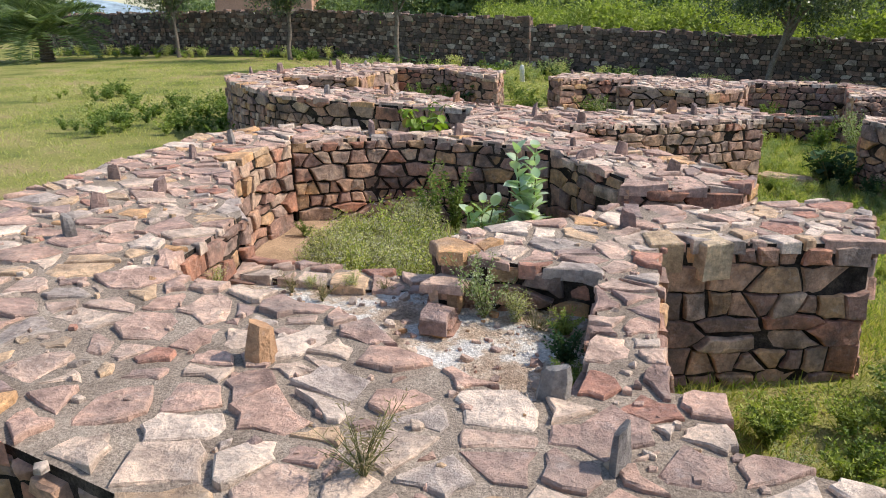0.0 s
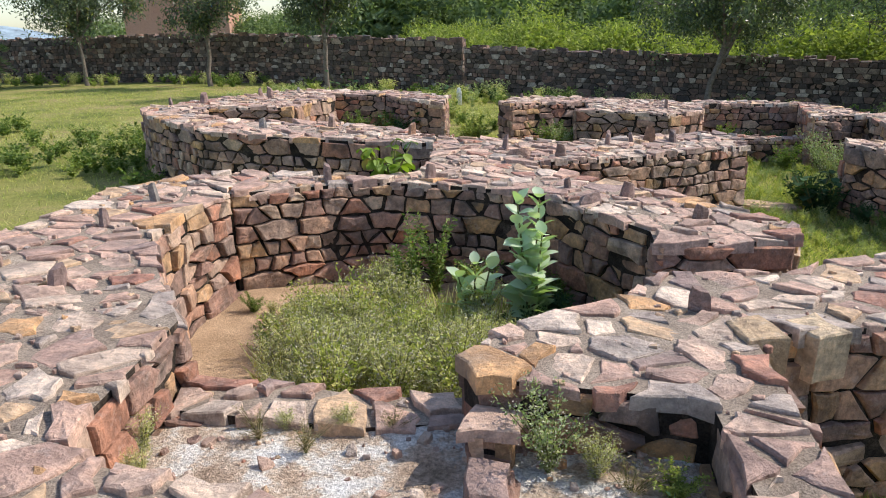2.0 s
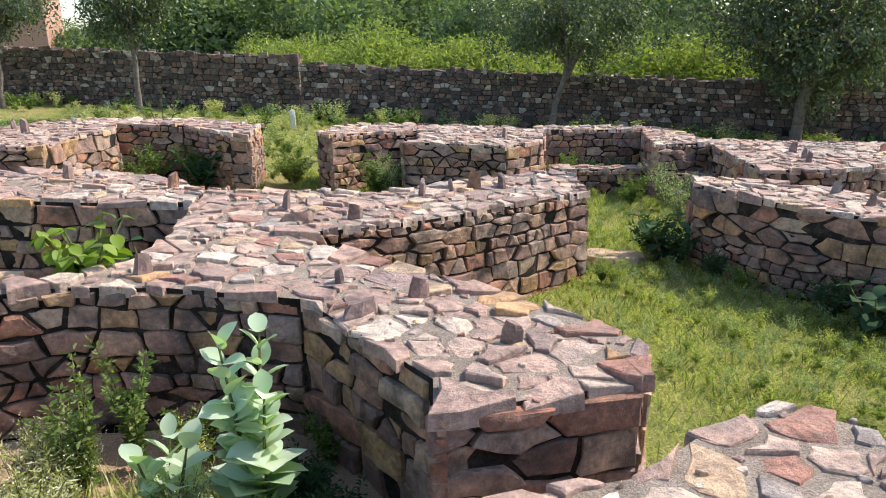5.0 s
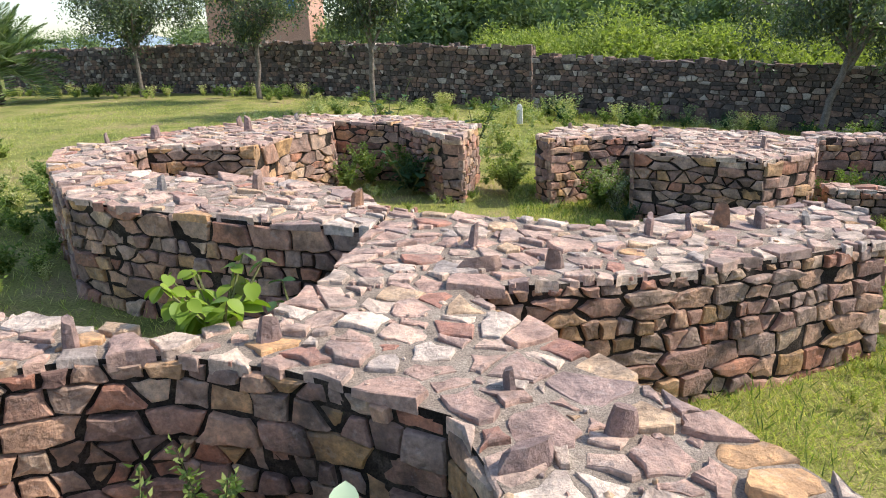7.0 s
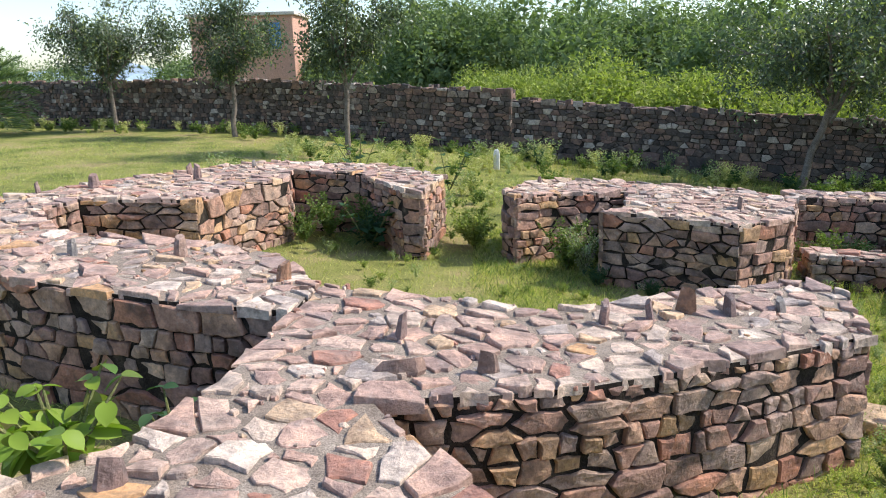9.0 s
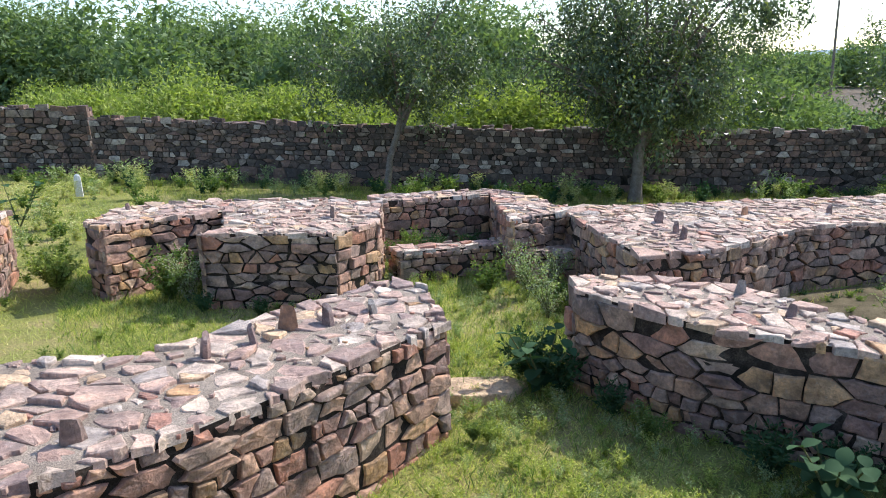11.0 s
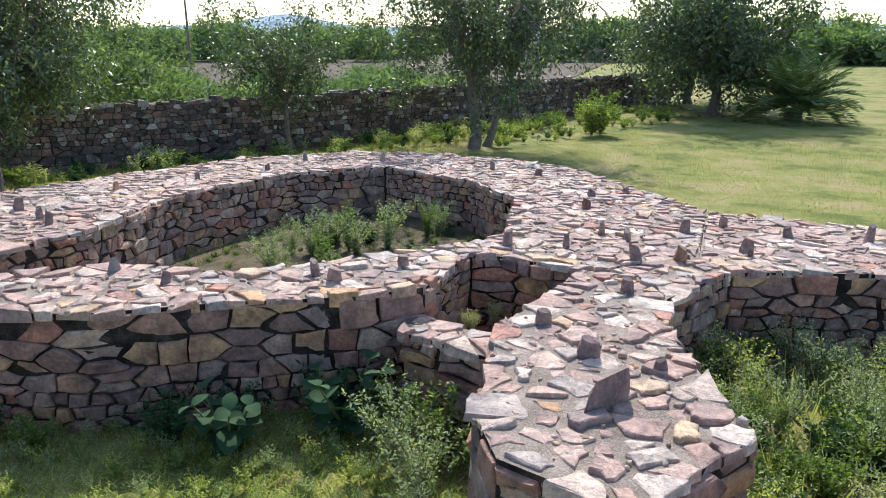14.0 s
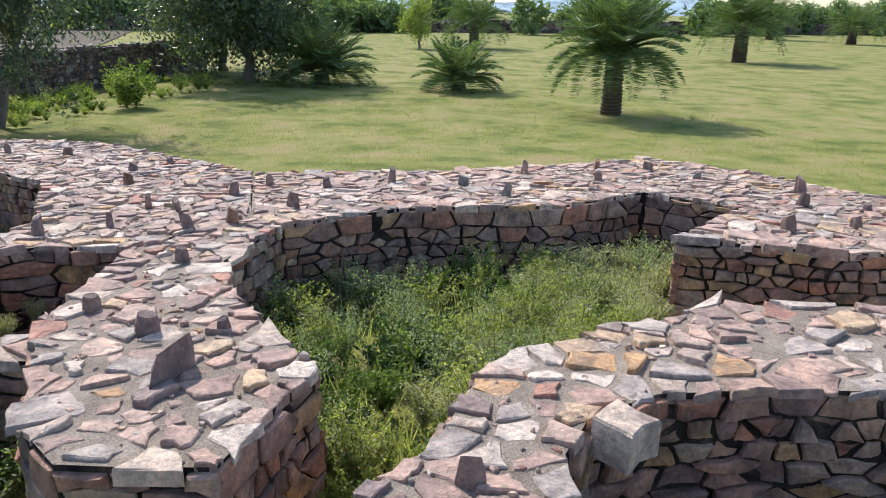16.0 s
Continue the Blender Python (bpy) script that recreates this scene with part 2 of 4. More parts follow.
def cells(seeds, weights, reach):
    """Power-diagram cells round seeds, as convex polygons."""
    grid = {}
    for i, (x, y) in enumerate(seeds):
        grid.setdefault((math.floor(x / reach), math.floor(y / reach)), []).append(i)
    for i, (x, y) in enumerate(seeds):
        poly = [(x - reach, y - reach), (x + reach, y - reach), (x + reach, y + reach), (x - reach, y + reach)]
        gx, gy = math.floor(x / reach), math.floor(y / reach)
        near = [j for a in (-1, 0, 1) for b in (-1, 0, 1) for j in grid.get((gx + a, gy + b), ()) if j != i]
        near.sort(key=lambda j: (seeds[j][0] - x) ** 2 + (seeds[j][1] - y) ** 2)
        for j in near[:16]:
            dx, dy = seeds[j][0] - x, seeds[j][1] - y
            dd = dx * dx + dy * dy
            if dd < 1e-6:
                continue
            k = 0.5 + (weights[i] - weights[j]) / (2 * dd)
            k = min(0.8, max(0.2, k))
            poly = clip(poly, dx, dy, dx * (x + k * dx) + dy * (y + k * dy))
            if len(poly) < 3:
                break
        yield i, poly


def tidy(poly, least):
    """Drops corners that lie closer together than least."""
    out = []
    for p in poly:
        if not out or math.dist(p, out[-1]) > least:
            out.append(p)
    if len(out) > 1 and math.dist(out[0], out[-1]) <= least:
        out.pop()
    return out


def roughen(poly, rng, amount, dent=0.13):
    """Breaks long sides with one off-line corner and shakes all corners."""
    out = []
    for (x0, y0), (x1, y1) in zip(poly, poly[1:] + poly[:1]):
        out.append((x0 + rng.uniform(-amount, amount), y0 + rng.uniform(-amount, amount)))
        long = math.dist((x0, y0), (x1, y1))
        if long > 0.055:
            k = rng.uniform(0.3, 0.7)
            nx, ny = (y1 - y0) / long, -(x1 - x0) / long
            s = rng.uniform(-dent, 0.06) * long
            out.append((x0 + k * (x1 - x0) + nx * s, y0 + k * (y1 - y0) + ny * s))
    return out


def slab(poly, rng, low, high, edge, tilt, place):
    """A broken flat stone: its outline poly goes from depth low to height high, with a chipped rim. place maps (x, y, h) to the world."""
    cx, cy = sum(p[0] for p in poly) / len(poly), sum(p[1] for p in poly) / len(poly)
    tx, ty = rng.uniform(-tilt, tilt), rng.uniform(-tilt, tilt)
    n, verts = len(poly), []
    tops = [high + (x - cx) * tx + (y - cy) * ty + rng.uniform(-0.004, 0.004) for x, y in poly]
    for (x, y) in poly:
        verts.append(place(cx + (x - cx) * 1.02, cy + (y - cy) * 1.02, low))
    for (x, y), h in zip(poly, tops):
        verts.append(place(x, y, h - edge * rng.uniform(0.5, 1.6)))
    for (x, y), h in zip(poly, tops):
        r = max(0.03, math.hypot(x - cx, y - cy))
        k = 1 - edge * rng.uniform(0.5, 1.8) / r
        verts.append(place(cx + (x - cx) * k, cy + (y - cy) * k, h))
    verts.append(place(cx, cy, high + rng.uniform(-0.003, 0.009)))
    faces = []
    for i in range(n):
        j = (i + 1) % n
        faces += [(i, j, n + j, n + i), (n + i, n + j, 2 * n + j, 2 * n + i), (2 * n + i, 2 * n + j, 3 * n)]
    return verts, faces


def recentre(verts):
    c = [sum(v[k] for v in verts) / len(verts) for k in range(3)]
    return c, [(v[0] - c[0], v[1] - c[1], v[2] - c[2]) for v in verts]


STRETCH = 2.5                          # how far the courses of the rubble run level
WALKED = ((0.8, 2.8), (2.6, 8.0))      # the stretch of the plan that is walked


def off_walk(x, y):
    (ax, ay), (bx, by) = WALKED
    k = max(0, min(1, ((x - ax) * (bx - ax) + (y - ay) * (by - ay)) / ((bx - ax) ** 2 + (by - ay) ** 2)))
    return math.hypot(x - ax - k * (bx - ax), y - ay - k * (by - ay))


def place_pieces(owner, pieces, name, material, most):
    """The pieces nearest to the walked stretch become objects under owner, the rest one joined part."""
    pieces.sort(key=lambda s: off_walk(s[0][0][0], s[0][0][1]))
    for verts, faces in pieces[:most]:
        c, local = recentre(verts)
        ob = child(name, mesh_of(name, local, faces, material), owner)
        ob.location = c
    if pieces[most:]:
        bag = Bag()
        for verts, faces in pieces[most:]:
            bag.add(verts, faces)
        tagged(child(name + "_rest", bag.mesh(name + "_rest", material), owner), kind="stuff")


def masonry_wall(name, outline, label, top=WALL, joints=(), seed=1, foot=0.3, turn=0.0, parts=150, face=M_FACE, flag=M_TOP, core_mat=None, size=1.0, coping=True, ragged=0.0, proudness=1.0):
    """A dry rubble wall of any outline: a mortar core, face stones all round but for the sides named in joints, and flagstones on top."""
    rng = random.Random(seed)
    poly = [tuple(p) for p in outline]
    if area_of(poly) < 0:
        raise ValueError(name + " runs clockwise")
    count = len(poly)
    core_mat = core_mat or M_MORTAR
    # core
    pull = []
    for i in range(count):
        (x0, y0), (x1, y1), (x2, y2) = poly[i - 1], poly[i], poly[(i + 1) % count]
        a, b = Vector((y1 - y0, x0 - x1)).normalized(), Vector((y2 - y1, x1 - x2)).normalized()
        if (i - 1) % count in joints:
            a = Vector((0, 0))
        if i in joints:
            b = Vector((0, 0))
        m = a + b
        m = m / max(0.35, m.length_squared) * 2 * 0.5
        pull.append((x1 - 0.055 * m.x, y1 - 0.055 * m.y))
    bm = bmesh.new()
    low = [bm.verts.new((x, y, ground_z(x, y) - foot)) for x, y in pull]
    high = [bm.verts.new((x, y, ground_z(x, y) + top - 0.008)) for x, y in pull]
    for i in range(count):
        j = (i + 1) % count
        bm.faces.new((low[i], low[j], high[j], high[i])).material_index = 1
    for tri in tessellate_polygon([[Vector((x, y, 0)) for x, y in pull]]):
        a, b, c = (pull[k] for k in tri)
        if (b[0] - a[0]) * (c[1] - a[1]) < (b[1] - a[1]) * (c[0] - a[0]):
            tri = tri[::-1]
        bm.faces.new([high[k] for k in tri])
    bmesh.ops.subdivide_edges(bm, edges=[e for e in bm.edges if all(v.co.z > ground_z(v.co.x) + 0.5 * top for v in e.verts)], cuts=3, use_grid_fill=True)
    for v in bm.verts:
        if v.co.z > ground_z(v.co.x) + 0.5 * top:
            v.co.z = ground_z(v.co.x) + top - 0.008
    me = bpy.data.meshes.new(name)
    bm.to_mesh(me), bm.free()
    me.materials.append(core_mat)
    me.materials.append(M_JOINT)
    wall = tagged(new(name, me), label, "wall", kind="structure")
    # flagstones
    sx, sy = 0.235 * size, 0.148 * size
    ca, sa = math.cos(radians(turn)), math.sin(radians(turn))
    us = [x * ca + y * sa for x, y in poly]
    vs = [-x * sa + y * ca for x, y in poly]
    seeds, weights = [], []
    row = 0
    v = min(vs) - sy
    while v < max(vs) + sy:
        u = min(us) - sx + (row % 2) * sx * 0.5 + rng.uniform(-0.3, 0.3) * sx
        while u < max(us) + sx:
            a, b = u + rng.uniform(-0.38, 0.38) * sx, v + rng.uniform(-0.38, 0.38) * sy
            p = (a * ca - b * sa, a * sa + b * ca)
            if inside(p, poly) and rng.random() > 0.14:
                seeds.append(p), weights.append(rng.uniform(-0.016, 0.018))
                if rng.random() < 0.22:
                    q = (p[0] + rng.uniform(-0.55, 0.55) * sx, p[1] + rng.uniform(-0.55, 0.55) * sy)
                    if inside(q, poly) and math.dist(p, q) > 0.06 * size:
                        seeds.append(q), weights.append(-0.014)
            u += sx
        v += sy
        row += 1
    sides = []
    for i in range(count):
        (x0, y0), (x1, y1) = poly[i], poly[(i + 1) % count]
        long = math.dist(poly[i], poly[(i + 1) % count])
        sides.append((x0, y0, x1, y1, long, (y1 - y0) / long, (x0 - x1) / long, i in joints))
    tops = []
    for i, cell in cells(seeds, weights, 0.6 * size):
        x, y = seeds[i]
        at_edge = False
        for x0, y0, x1, y1, long, nx, ny, joint in sides:
            k = ((x - x0) * (x1 - x0) + (y - y0) * (y1 - y0)) / long
            d = (x - x0) * nx + (y - y0) * ny
            if -0.04 < k < long + 0.04 and -0.6 * size < d <= 0.02:
                over = 0.0 if joint else rng.uniform(0.0, 0.035)
                cell = clip(cell, nx, ny, nx * x0 + ny * y0 + over)
                if d > -0.16 and not joint:
                    at_edge = True
                if len(cell) < 3:
                    break
        if len(cell) < 3:
            continue
        cell = tidy(cell, 0.03)
        if len(cell) < 3 or abs(area_of(cell)) < 0.004 * size:
            continue
        cx, cy = sum(p[0] for p in cell) / len(cell), sum(p[1] for p in cell) / len(cell)
        r = math.sqrt(abs(area_of(cell)) / 3.14)
        k = 1 - rng.uniform(0.006, 0.032) / r
        if rng.random() < 0.09:
            k *= rng.uniform(0.6, 0.85)
        cell = roughen([(cx + (px - cx) * k, cy + (py - cy) * k) for px, py in cell], rng, 0.013)
        proud = proudness * rng.choice((-0.003, 0.0, 0.003, 0.007, 0.012, 0.022)) + (0.006 if at_edge else 0) + ragged * rng.random() ** 2
        base = top
        depth = -rng.uniform(0.04, 0.075) if at_edge and coping else -0.03
        tops.append(slab(cell, rng, depth, proud, 0.0065, 0.09 + 0.04 * proudness, lambda a, b, h, z=base: (a, b, ground_z(a, b) + z + h)))
    place_pieces(wall, tops, "paving_stone", flag, parts)
    # crumbs of stone bedded in the mortar
    crumbs, surface = Bag(), abs(area_of(poly))
    for _ in range(int(surface * 55) if flag is M_TOP else 0):
        p = (rng.uniform(min(x for x, y in poly), max(x for x, y in poly)), rng.uniform(min(y for x, y in poly), max(y for x, y in poly)))
        if inside(p, poly):
            r = rng.uniform(0.008, 0.028)
            ring = [(p[0] + r * rng.uniform(0.6, 1.3) * math.cos(a), p[1] + r * rng.uniform(0.6, 1.3) * math.sin(a)) for a in (0.2, 1.5, 2.7, 3.9, 5.2)]
            crumbs.add(*slab(ring, rng, -0.02, rng.uniform(0.0, 0.014), 0.004, 0.2, lambda a, b, h: (a, b, ground_z(a, b) + top + h)))
    if crumbs.verts:
        tagged(child("crumbs", crumbs.mesh("crumbs", flag), wall), kind="stuff")
    # face stones: irregular rubble with tight joints, in loose courses of uneven height
    # laid on round gentle bends without a break
    def breaks(i):
        a, b = sides[i - 1], sides[i]
        return a[7] or b[7] or a[5] * b[5] + a[6] * b[6] < 0.8
    first = next((i for i in range(count) if breaks(i)), 0)
    runs = []
    for i in (*range(first, count), *range(first)):
        if sides[i][7]:
            continue
        if not runs or breaks(i):
            runs.append([])
        runs[-1].append(sides[i])
    faces_made = []
    for run in runs:
        long = sum(side[4] for side in run)

        def on_face(a, b, h):
            for x0, y0, x1, y1, l, nx, ny, _ in run:
                if a <= l or run[-1][0] == x0 and run[-1][1] == y0:
                    break
                a -= l
            x, y = x0 + (x1 - x0) * a / l, y0 + (y1 - y0) * a / l
            return (x + nx * h, y + ny * h, ground_z(x, y) + b)
        spots, heft = [], []
        z = -foot
        while z < top - 0.03:
            high = rng.choice((0.10, 0.13, 0.17, 0.21, 0.25)) * size
            if z + high > top - 0.09:
                high = top - z
            u = -rng.uniform(0, 0.2) * size
            while u < long:
                w = max(0.10 * size, high * rng.uniform(0.7, 1.9))
                a, b = u + w / 2, z + high * rng.uniform(0.4, 0.6)
                if 0.02 < a < long - 0.02:
                    if high < 0.16 * size or rng.random() > 0.3:
                        spots.append((a, b * STRETCH)), heft.append(rng.uniform(-0.003, 0.005))
                    else:
                        spots += [(a, (b - 0.27 * high) * STRETCH), (a + rng.uniform(-0.03, 0.03), (b + 0.27 * high) * STRETCH)]
                        heft += [0.0, 0.0]
                u += w
            z += high
        if not spots:
            spots, heft = [(long / 2, (k + 0.5) * 0.2 * STRETCH - foot) for k in range(int(top / 0.2) + 1)], [0.0] * (int(top / 0.2) + 1)
        for k, cell in cells(spots, heft, 0.85 * size):
            cell = [(a, b / STRETCH) for a, b in cell]
            for cut in ((-1, 0, -0.003), (1, 0, long - 0.003), (0, -1, foot), (0, 1, top - 0.028)):
                if len(cell) > 2:
                    cell = clip(cell, *cut)
            cell = tidy(cell, 0.018) if len(cell) > 2 else cell
            if len(cell) < 3 or abs(area_of(cell)) < 0.0012:
                continue
            cx, cy = sum(p[0] for p in cell) / len(cell), sum(p[1] for p in cell) / len(cell)
            r = math.sqrt(abs(area_of(cell)) / 3.14)
            shrink = 1 - rng.uniform(0.004, 0.019) / r
            cell = [(cx + (a - cx) * shrink, cy + (b - cy) * shrink) for a, b in cell]
            faces_made.append(slab(roughen(cell, rng, 0.007, 0.08) if flag is M_TOP else cell, rng, -0.08, rng.uniform(-0.028, 0.026), 0.010, 0.11,
                                   on_face))
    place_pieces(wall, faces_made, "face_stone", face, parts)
    return wall


# ---- ground ----
def axis(near, step, far):
    a, s = [0.0], step
    while a[-1] < far:
        if a[-1] > near:
            s *= 1.25
        a.append(a[-1] + s)
    return [-v for v in a[:0:-1]] + a


xs = [8 + v for v in axis(26, 0.5, 1500)]
ys = [14 + v for v in axis(30, 0.5, 1500)]
gv = [(x, y, ground_z(x, y) + 0.05 * noise.noise((x * 0.35, y * 0.35, 0.0)) - 0.03 + 0.02 * noise.noise((x * 1.3, y * 1.3, 3.0))) for y in ys for x in xs]
gf = [(j * len(xs) + i, j * len(xs) + i + 1, (j + 1) * len(xs) + i + 1, (j + 1) * len(xs) + i) for j in range(len(ys) - 1) for i in range(len(xs) - 1)]
tagged(new("ground", mesh_of("ground", gv, gf, M_GROUND, True)), "green and yellowing grassy ground of the ruin and lawn", "ground", kind="structure")

# ---- ruined walls ----
FRONT = [(-2.2, 7.1), (-2.7, 5.6), (-2.5, 4.5), (-0.44, 4.45), (0.0, 4.25), (0.15, 1.4), (2.7, 1.4), (2.3, 4.5), (1.85, 4.65), (1.92, 5.03), (1.74, 5.05),
         (1.8, 5.47), (2.12, 6.83), (2.5, 6.9), (3.5, 7.05), (3.92, 7.9), (3.64, 8.16), (3.15, 8.02), (2.75, 7.8), (1.95, 7.75), (1.7, 7.45), (1.08, 7.06),
         (0.88, 6.86), (0.72, 6.62), (0.78, 6.45), (1.09, 6.37), (1.43, 6.29), (1.61, 6.22), (1.48, 5.44), (1.36, 5.0), (1.18, 4.93), (0.9, 5.12), (0.66, 5.3), (0.38, 5.66), (-0.25, 5.86),
         (-0.58, 5.97), (-0.5, 7.05), (-1.05, 8.3), (-1.06, 9.0), (-0.88, 9.67), (-1.44, 10.43), (-1.9, 9.77), (-2.08, 8.4), (-2.15, 7.8)]
masonry_wall("wall_front", FRONT, "broad low rubble wall top paved with pink and grey stones", seed=3, joints=(FRONT.index((-0.88, 9.67)),), turn=15, parts=300, proudness=0.5)
BACK = [(-0.88, 9.67), (-0.05, 10.12), (0.36, 10.22), (0.94, 10.12), (1.7, 9.8), (2.2, 8.66), (2.12, 8.32), (3.15, 8.43), (3.4, 8.84), (3.3, 9.15), (3.05, 9.6), (2.75, 9.95),
        (2.32, 10.5), (1.93, 10.98), (1.7, 11.36), (2.26, 11.46), (2.87, 11.68), (3.96, 12.24), (4.9, 12.79), (5.18, 13.85), (5.03, 14.18), (3.7, 13.55), (2.72, 12.98),
        (1.69, 13.2), (0.95, 13.3), (0.9, 12.6), (0.78, 11.32), (0.66, 10.79), (0.26, 10.43), (-0.84, 10.66), (-1.44, 10.43)]
masonry_wall("wall_middle", BACK, "low branching rubble stone wall with paved top", seed=4, joints=(24, 30), turn=-20, parts=300)
RING = [(0.9, 12.6), (0.95, 13.3), (0.35, 14.2), (-0.55, 14.46), (-1.9, 14.5), (-2.75, 15.5), (-2.7, 16.2), (-1.36, 16.48), (-1.2, 17.6), (-0.8, 18.6), (-0.98, 19.4),
        (0.15, 19.3), (0.98, 17.95), (1.32, 17.85), (1.5, 19.5), (0.3, 20.6), (-1.8, 20.3), (-2.6, 18.7), (-3.3, 17.1), (-3.7, 15.9), (-3.25, 14.9), (-2.08, 13.34), (-1.46, 13.04), (-0.12, 12.7)]
masonry_wall("wall_far_cell", RING, "horseshoe rubble wall round a small ruined cell", seed=5, joints=(0,), turn=10, parts=300)
CELL = [(2.4, 18.3), (2.6, 17.8), (3.1, 18.14), (4.25, 18.6), (3.98, 17.32), (3.62, 17.05), (5.2, 16.43), (6.02, 17.06), (6.45, 18.0), (6.78, 18.8), (6.1, 19.35), (5.05, 19.55), (3.95, 19.75), (3.05, 19.5)]
masonry_wall("wall_court_cell", CELL, "low rubble walls of a small cell open on one side", seed=6, turn=30, parts=220)
NICHE = [(6.78, 18.8), (8.9, 18.95), (7.85, 16.6), (9.05, 16.88), (9.3, 17.5), (9.6, 18.4), (9.4, 19.6), (6.8, 19.5)]
masonry_wall("wall_niche", NICHE, "thin rubble wall round a shallow niche", seed=7, turn=5, parts=60)
LOW = [(6.35, 17.2), (8.2, 17.2), (8.1, 16.75), (8.6, 16.45), (9.1, 16.3), (9.2, 16.7), (8.4, 17.2), (8.3, 17.6), (6.4, 17.65)]
masonry_wall("wall_sill", LOW, "knee-high rubble kerb across the niche", seed=8, top=0.45, parts=60)
ROUND = [(9.3, 17.5), (8.55, 15.6), (8.0, 14.05), (9.1, 13.98), (11.5, 14.64), (13.1, 14.5), (14.6, 14.25), (16.0, 13.05), (14.9, 11.05), (13.2, 9.88), (10.6, 9.52), (10.1, 9.79), (8.55, 11.06),
         (8.1, 11.5), (8.0, 12.72), (6.9, 13.6), (6.6, 13.55), (6.4, 13.1), (6.55, 12.4), (6.72, 11.86), (7.3, 11.06), (7.8, 10.14), (8.25, 9.68), (9.5, 9.63), (9.55, 9.3), (9.27, 8.52),
         (10.2, 7.4), (13.1, 7.16), (15.4, 8.38), (17.0, 9.36), (18.0, 10.8), (18.4, 12.4), (18.1, 14.6), (16.1, 16.4), (12.9, 16.9), (10.6, 17.15)]
masonry_wall("wall_round_cell", ROUND, "ring of rubble wall round a large sunken cell", seed=9, joints=(25, 26), turn=0, parts=300)
TONGUE = [(9.27, 8.52), (8.3, 8.72), (7.52, 8.92), (6.45, 8.78), (6.08, 8.75), (5.65, 8.53), (5.52, 8.21), (5.4, 7.85), (5.8, 7.6), (6.25, 7.3), (7.8, 7.7), (8.6, 7.7), (9.7, 7.13),
          (10.1, 5.85), (9.95, 5.0), (9.65, 4.05), (10.05, 2.75), (8.9, 2.31), (8.05, 3.75), (7.2, 2.8), (6.4, 1.2), (7.0, 0.0), (8.85, 0.26), (11.1, 0.5), (12.6, 1.0), (12.4, 2.6), (12.45, 4.4), (13.1, 7.16), (10.2, 7.4)]
masonry_wall("wall_tongue", TONGUE, "long rubble wall with a paved spur and upright stones", seed=10, joints=(27, 28), turn=70, parts=300)
BLOCK = [(5.05, 7.39), (4.6, 7.0), (4.77, 6.52), (5.05, 6.41), (5.3, 6.15), (5.39, 5.73), (5.25, 5.12), (5.05, 4.64), (4.6, 3.2), (6.0, 2.5), (6.05, 3.5), (6.3, 4.2), (6.5, 4.6), (6.33, 5.0),
         (6.3, 5.4), (6.1, 6.25), (5.93, 6.52), (5.34, 6.96)]
masonry_wall("wall_block", BLOCK, "paved rubble block with a squared jamb stone", seed=11, turn=40, parts=150)
SILL7 = [(7.75, 9.75), (7.45, 8.95), (7.9, 8.95), (8.25, 9.7), (8.2, 9.75)]
masonry_wall("wall_ledge", SILL7, "low rubble ledge closing a small pit", seed=12, top=0.7, parts=40)


# ---- boundary wall ----
def long_wall(name, a, b, top, seed, thick=0.45, size=1.25, parts=300):
    (x0, y0), (x1, y1) = a, b
    long = math.dist(a, b)
    nx, ny = (y1 - y0) / long * thick, (x0 - x1) / long * thick
    n = int(long / 2.5)
    line = [(x0 + (x1 - x0) * i / n, y0 + (y1 - y0) * i / n) for i in range(n + 1)]
    return masonry_wall(name, line + [(x - nx, y - ny) for x, y in line[::-1]], "dark weathered rubble boundary wall", top=top, seed=seed, parts=parts, face=M_DARK, flag=M_DARK,
                        core_mat=M_MORTAR_DARK, size=size, foot=0.1, joints=range(n + 1, 2 * n + 1), ragged=0.14)


long_wall("wall_boundary_east", (2.85, 31.5), (47.2, 7.3), 1.7, 21)
long_wall("wall_boundary_west", (-24.0, 43.5), (2.85, 32.0), 1.95, 22)

masonry_wall("wall_pit_kerb", [(-0.55, 6.72), (0.3, 6.55), (0.95, 6.6), (0.95, 6.85), (0.35, 6.87), (0.0, 6.98), (-0.5, 7.04)], "broken rubble kerb at the pit's edge", seed=31, top=0.665, parts=60, size=0.95)
masonry_wall("wall_threshold", [(2.0, 7.72), (2.75, 7.77), (3.1, 7.98), (3.1, 8.44), (2.15, 8.36)], "worn stone threshold of the pit's doorway", seed=33, top=0.36, parts=30)
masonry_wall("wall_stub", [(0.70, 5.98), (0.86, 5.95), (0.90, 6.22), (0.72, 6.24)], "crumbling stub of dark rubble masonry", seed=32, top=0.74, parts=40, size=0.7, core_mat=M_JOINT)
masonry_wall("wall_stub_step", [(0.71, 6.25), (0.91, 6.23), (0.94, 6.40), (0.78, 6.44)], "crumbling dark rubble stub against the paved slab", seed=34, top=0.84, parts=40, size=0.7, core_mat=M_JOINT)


def sheet(name, x0, x1, y0, y1, step, height, material, label):
    nx, ny = int((x1 - x0) / step), int((y1 - y0) / step)
    v = [(x0 + i * step, y0 + j * step, height(x0 + i * step, y0 + j * step)) for j in range(ny + 1) for i in range(nx + 1)]
    f = [(j * (nx + 1) + i, j * (nx + 1) + i + 1, (j + 1) * (nx + 1) + i + 1, (j + 1) * (nx + 1) + i) for j in range(ny) for i in range(nx)]
    return tagged(new(name, mesh_of(name, v, f, material, True)), label, "floor", kind="structure")


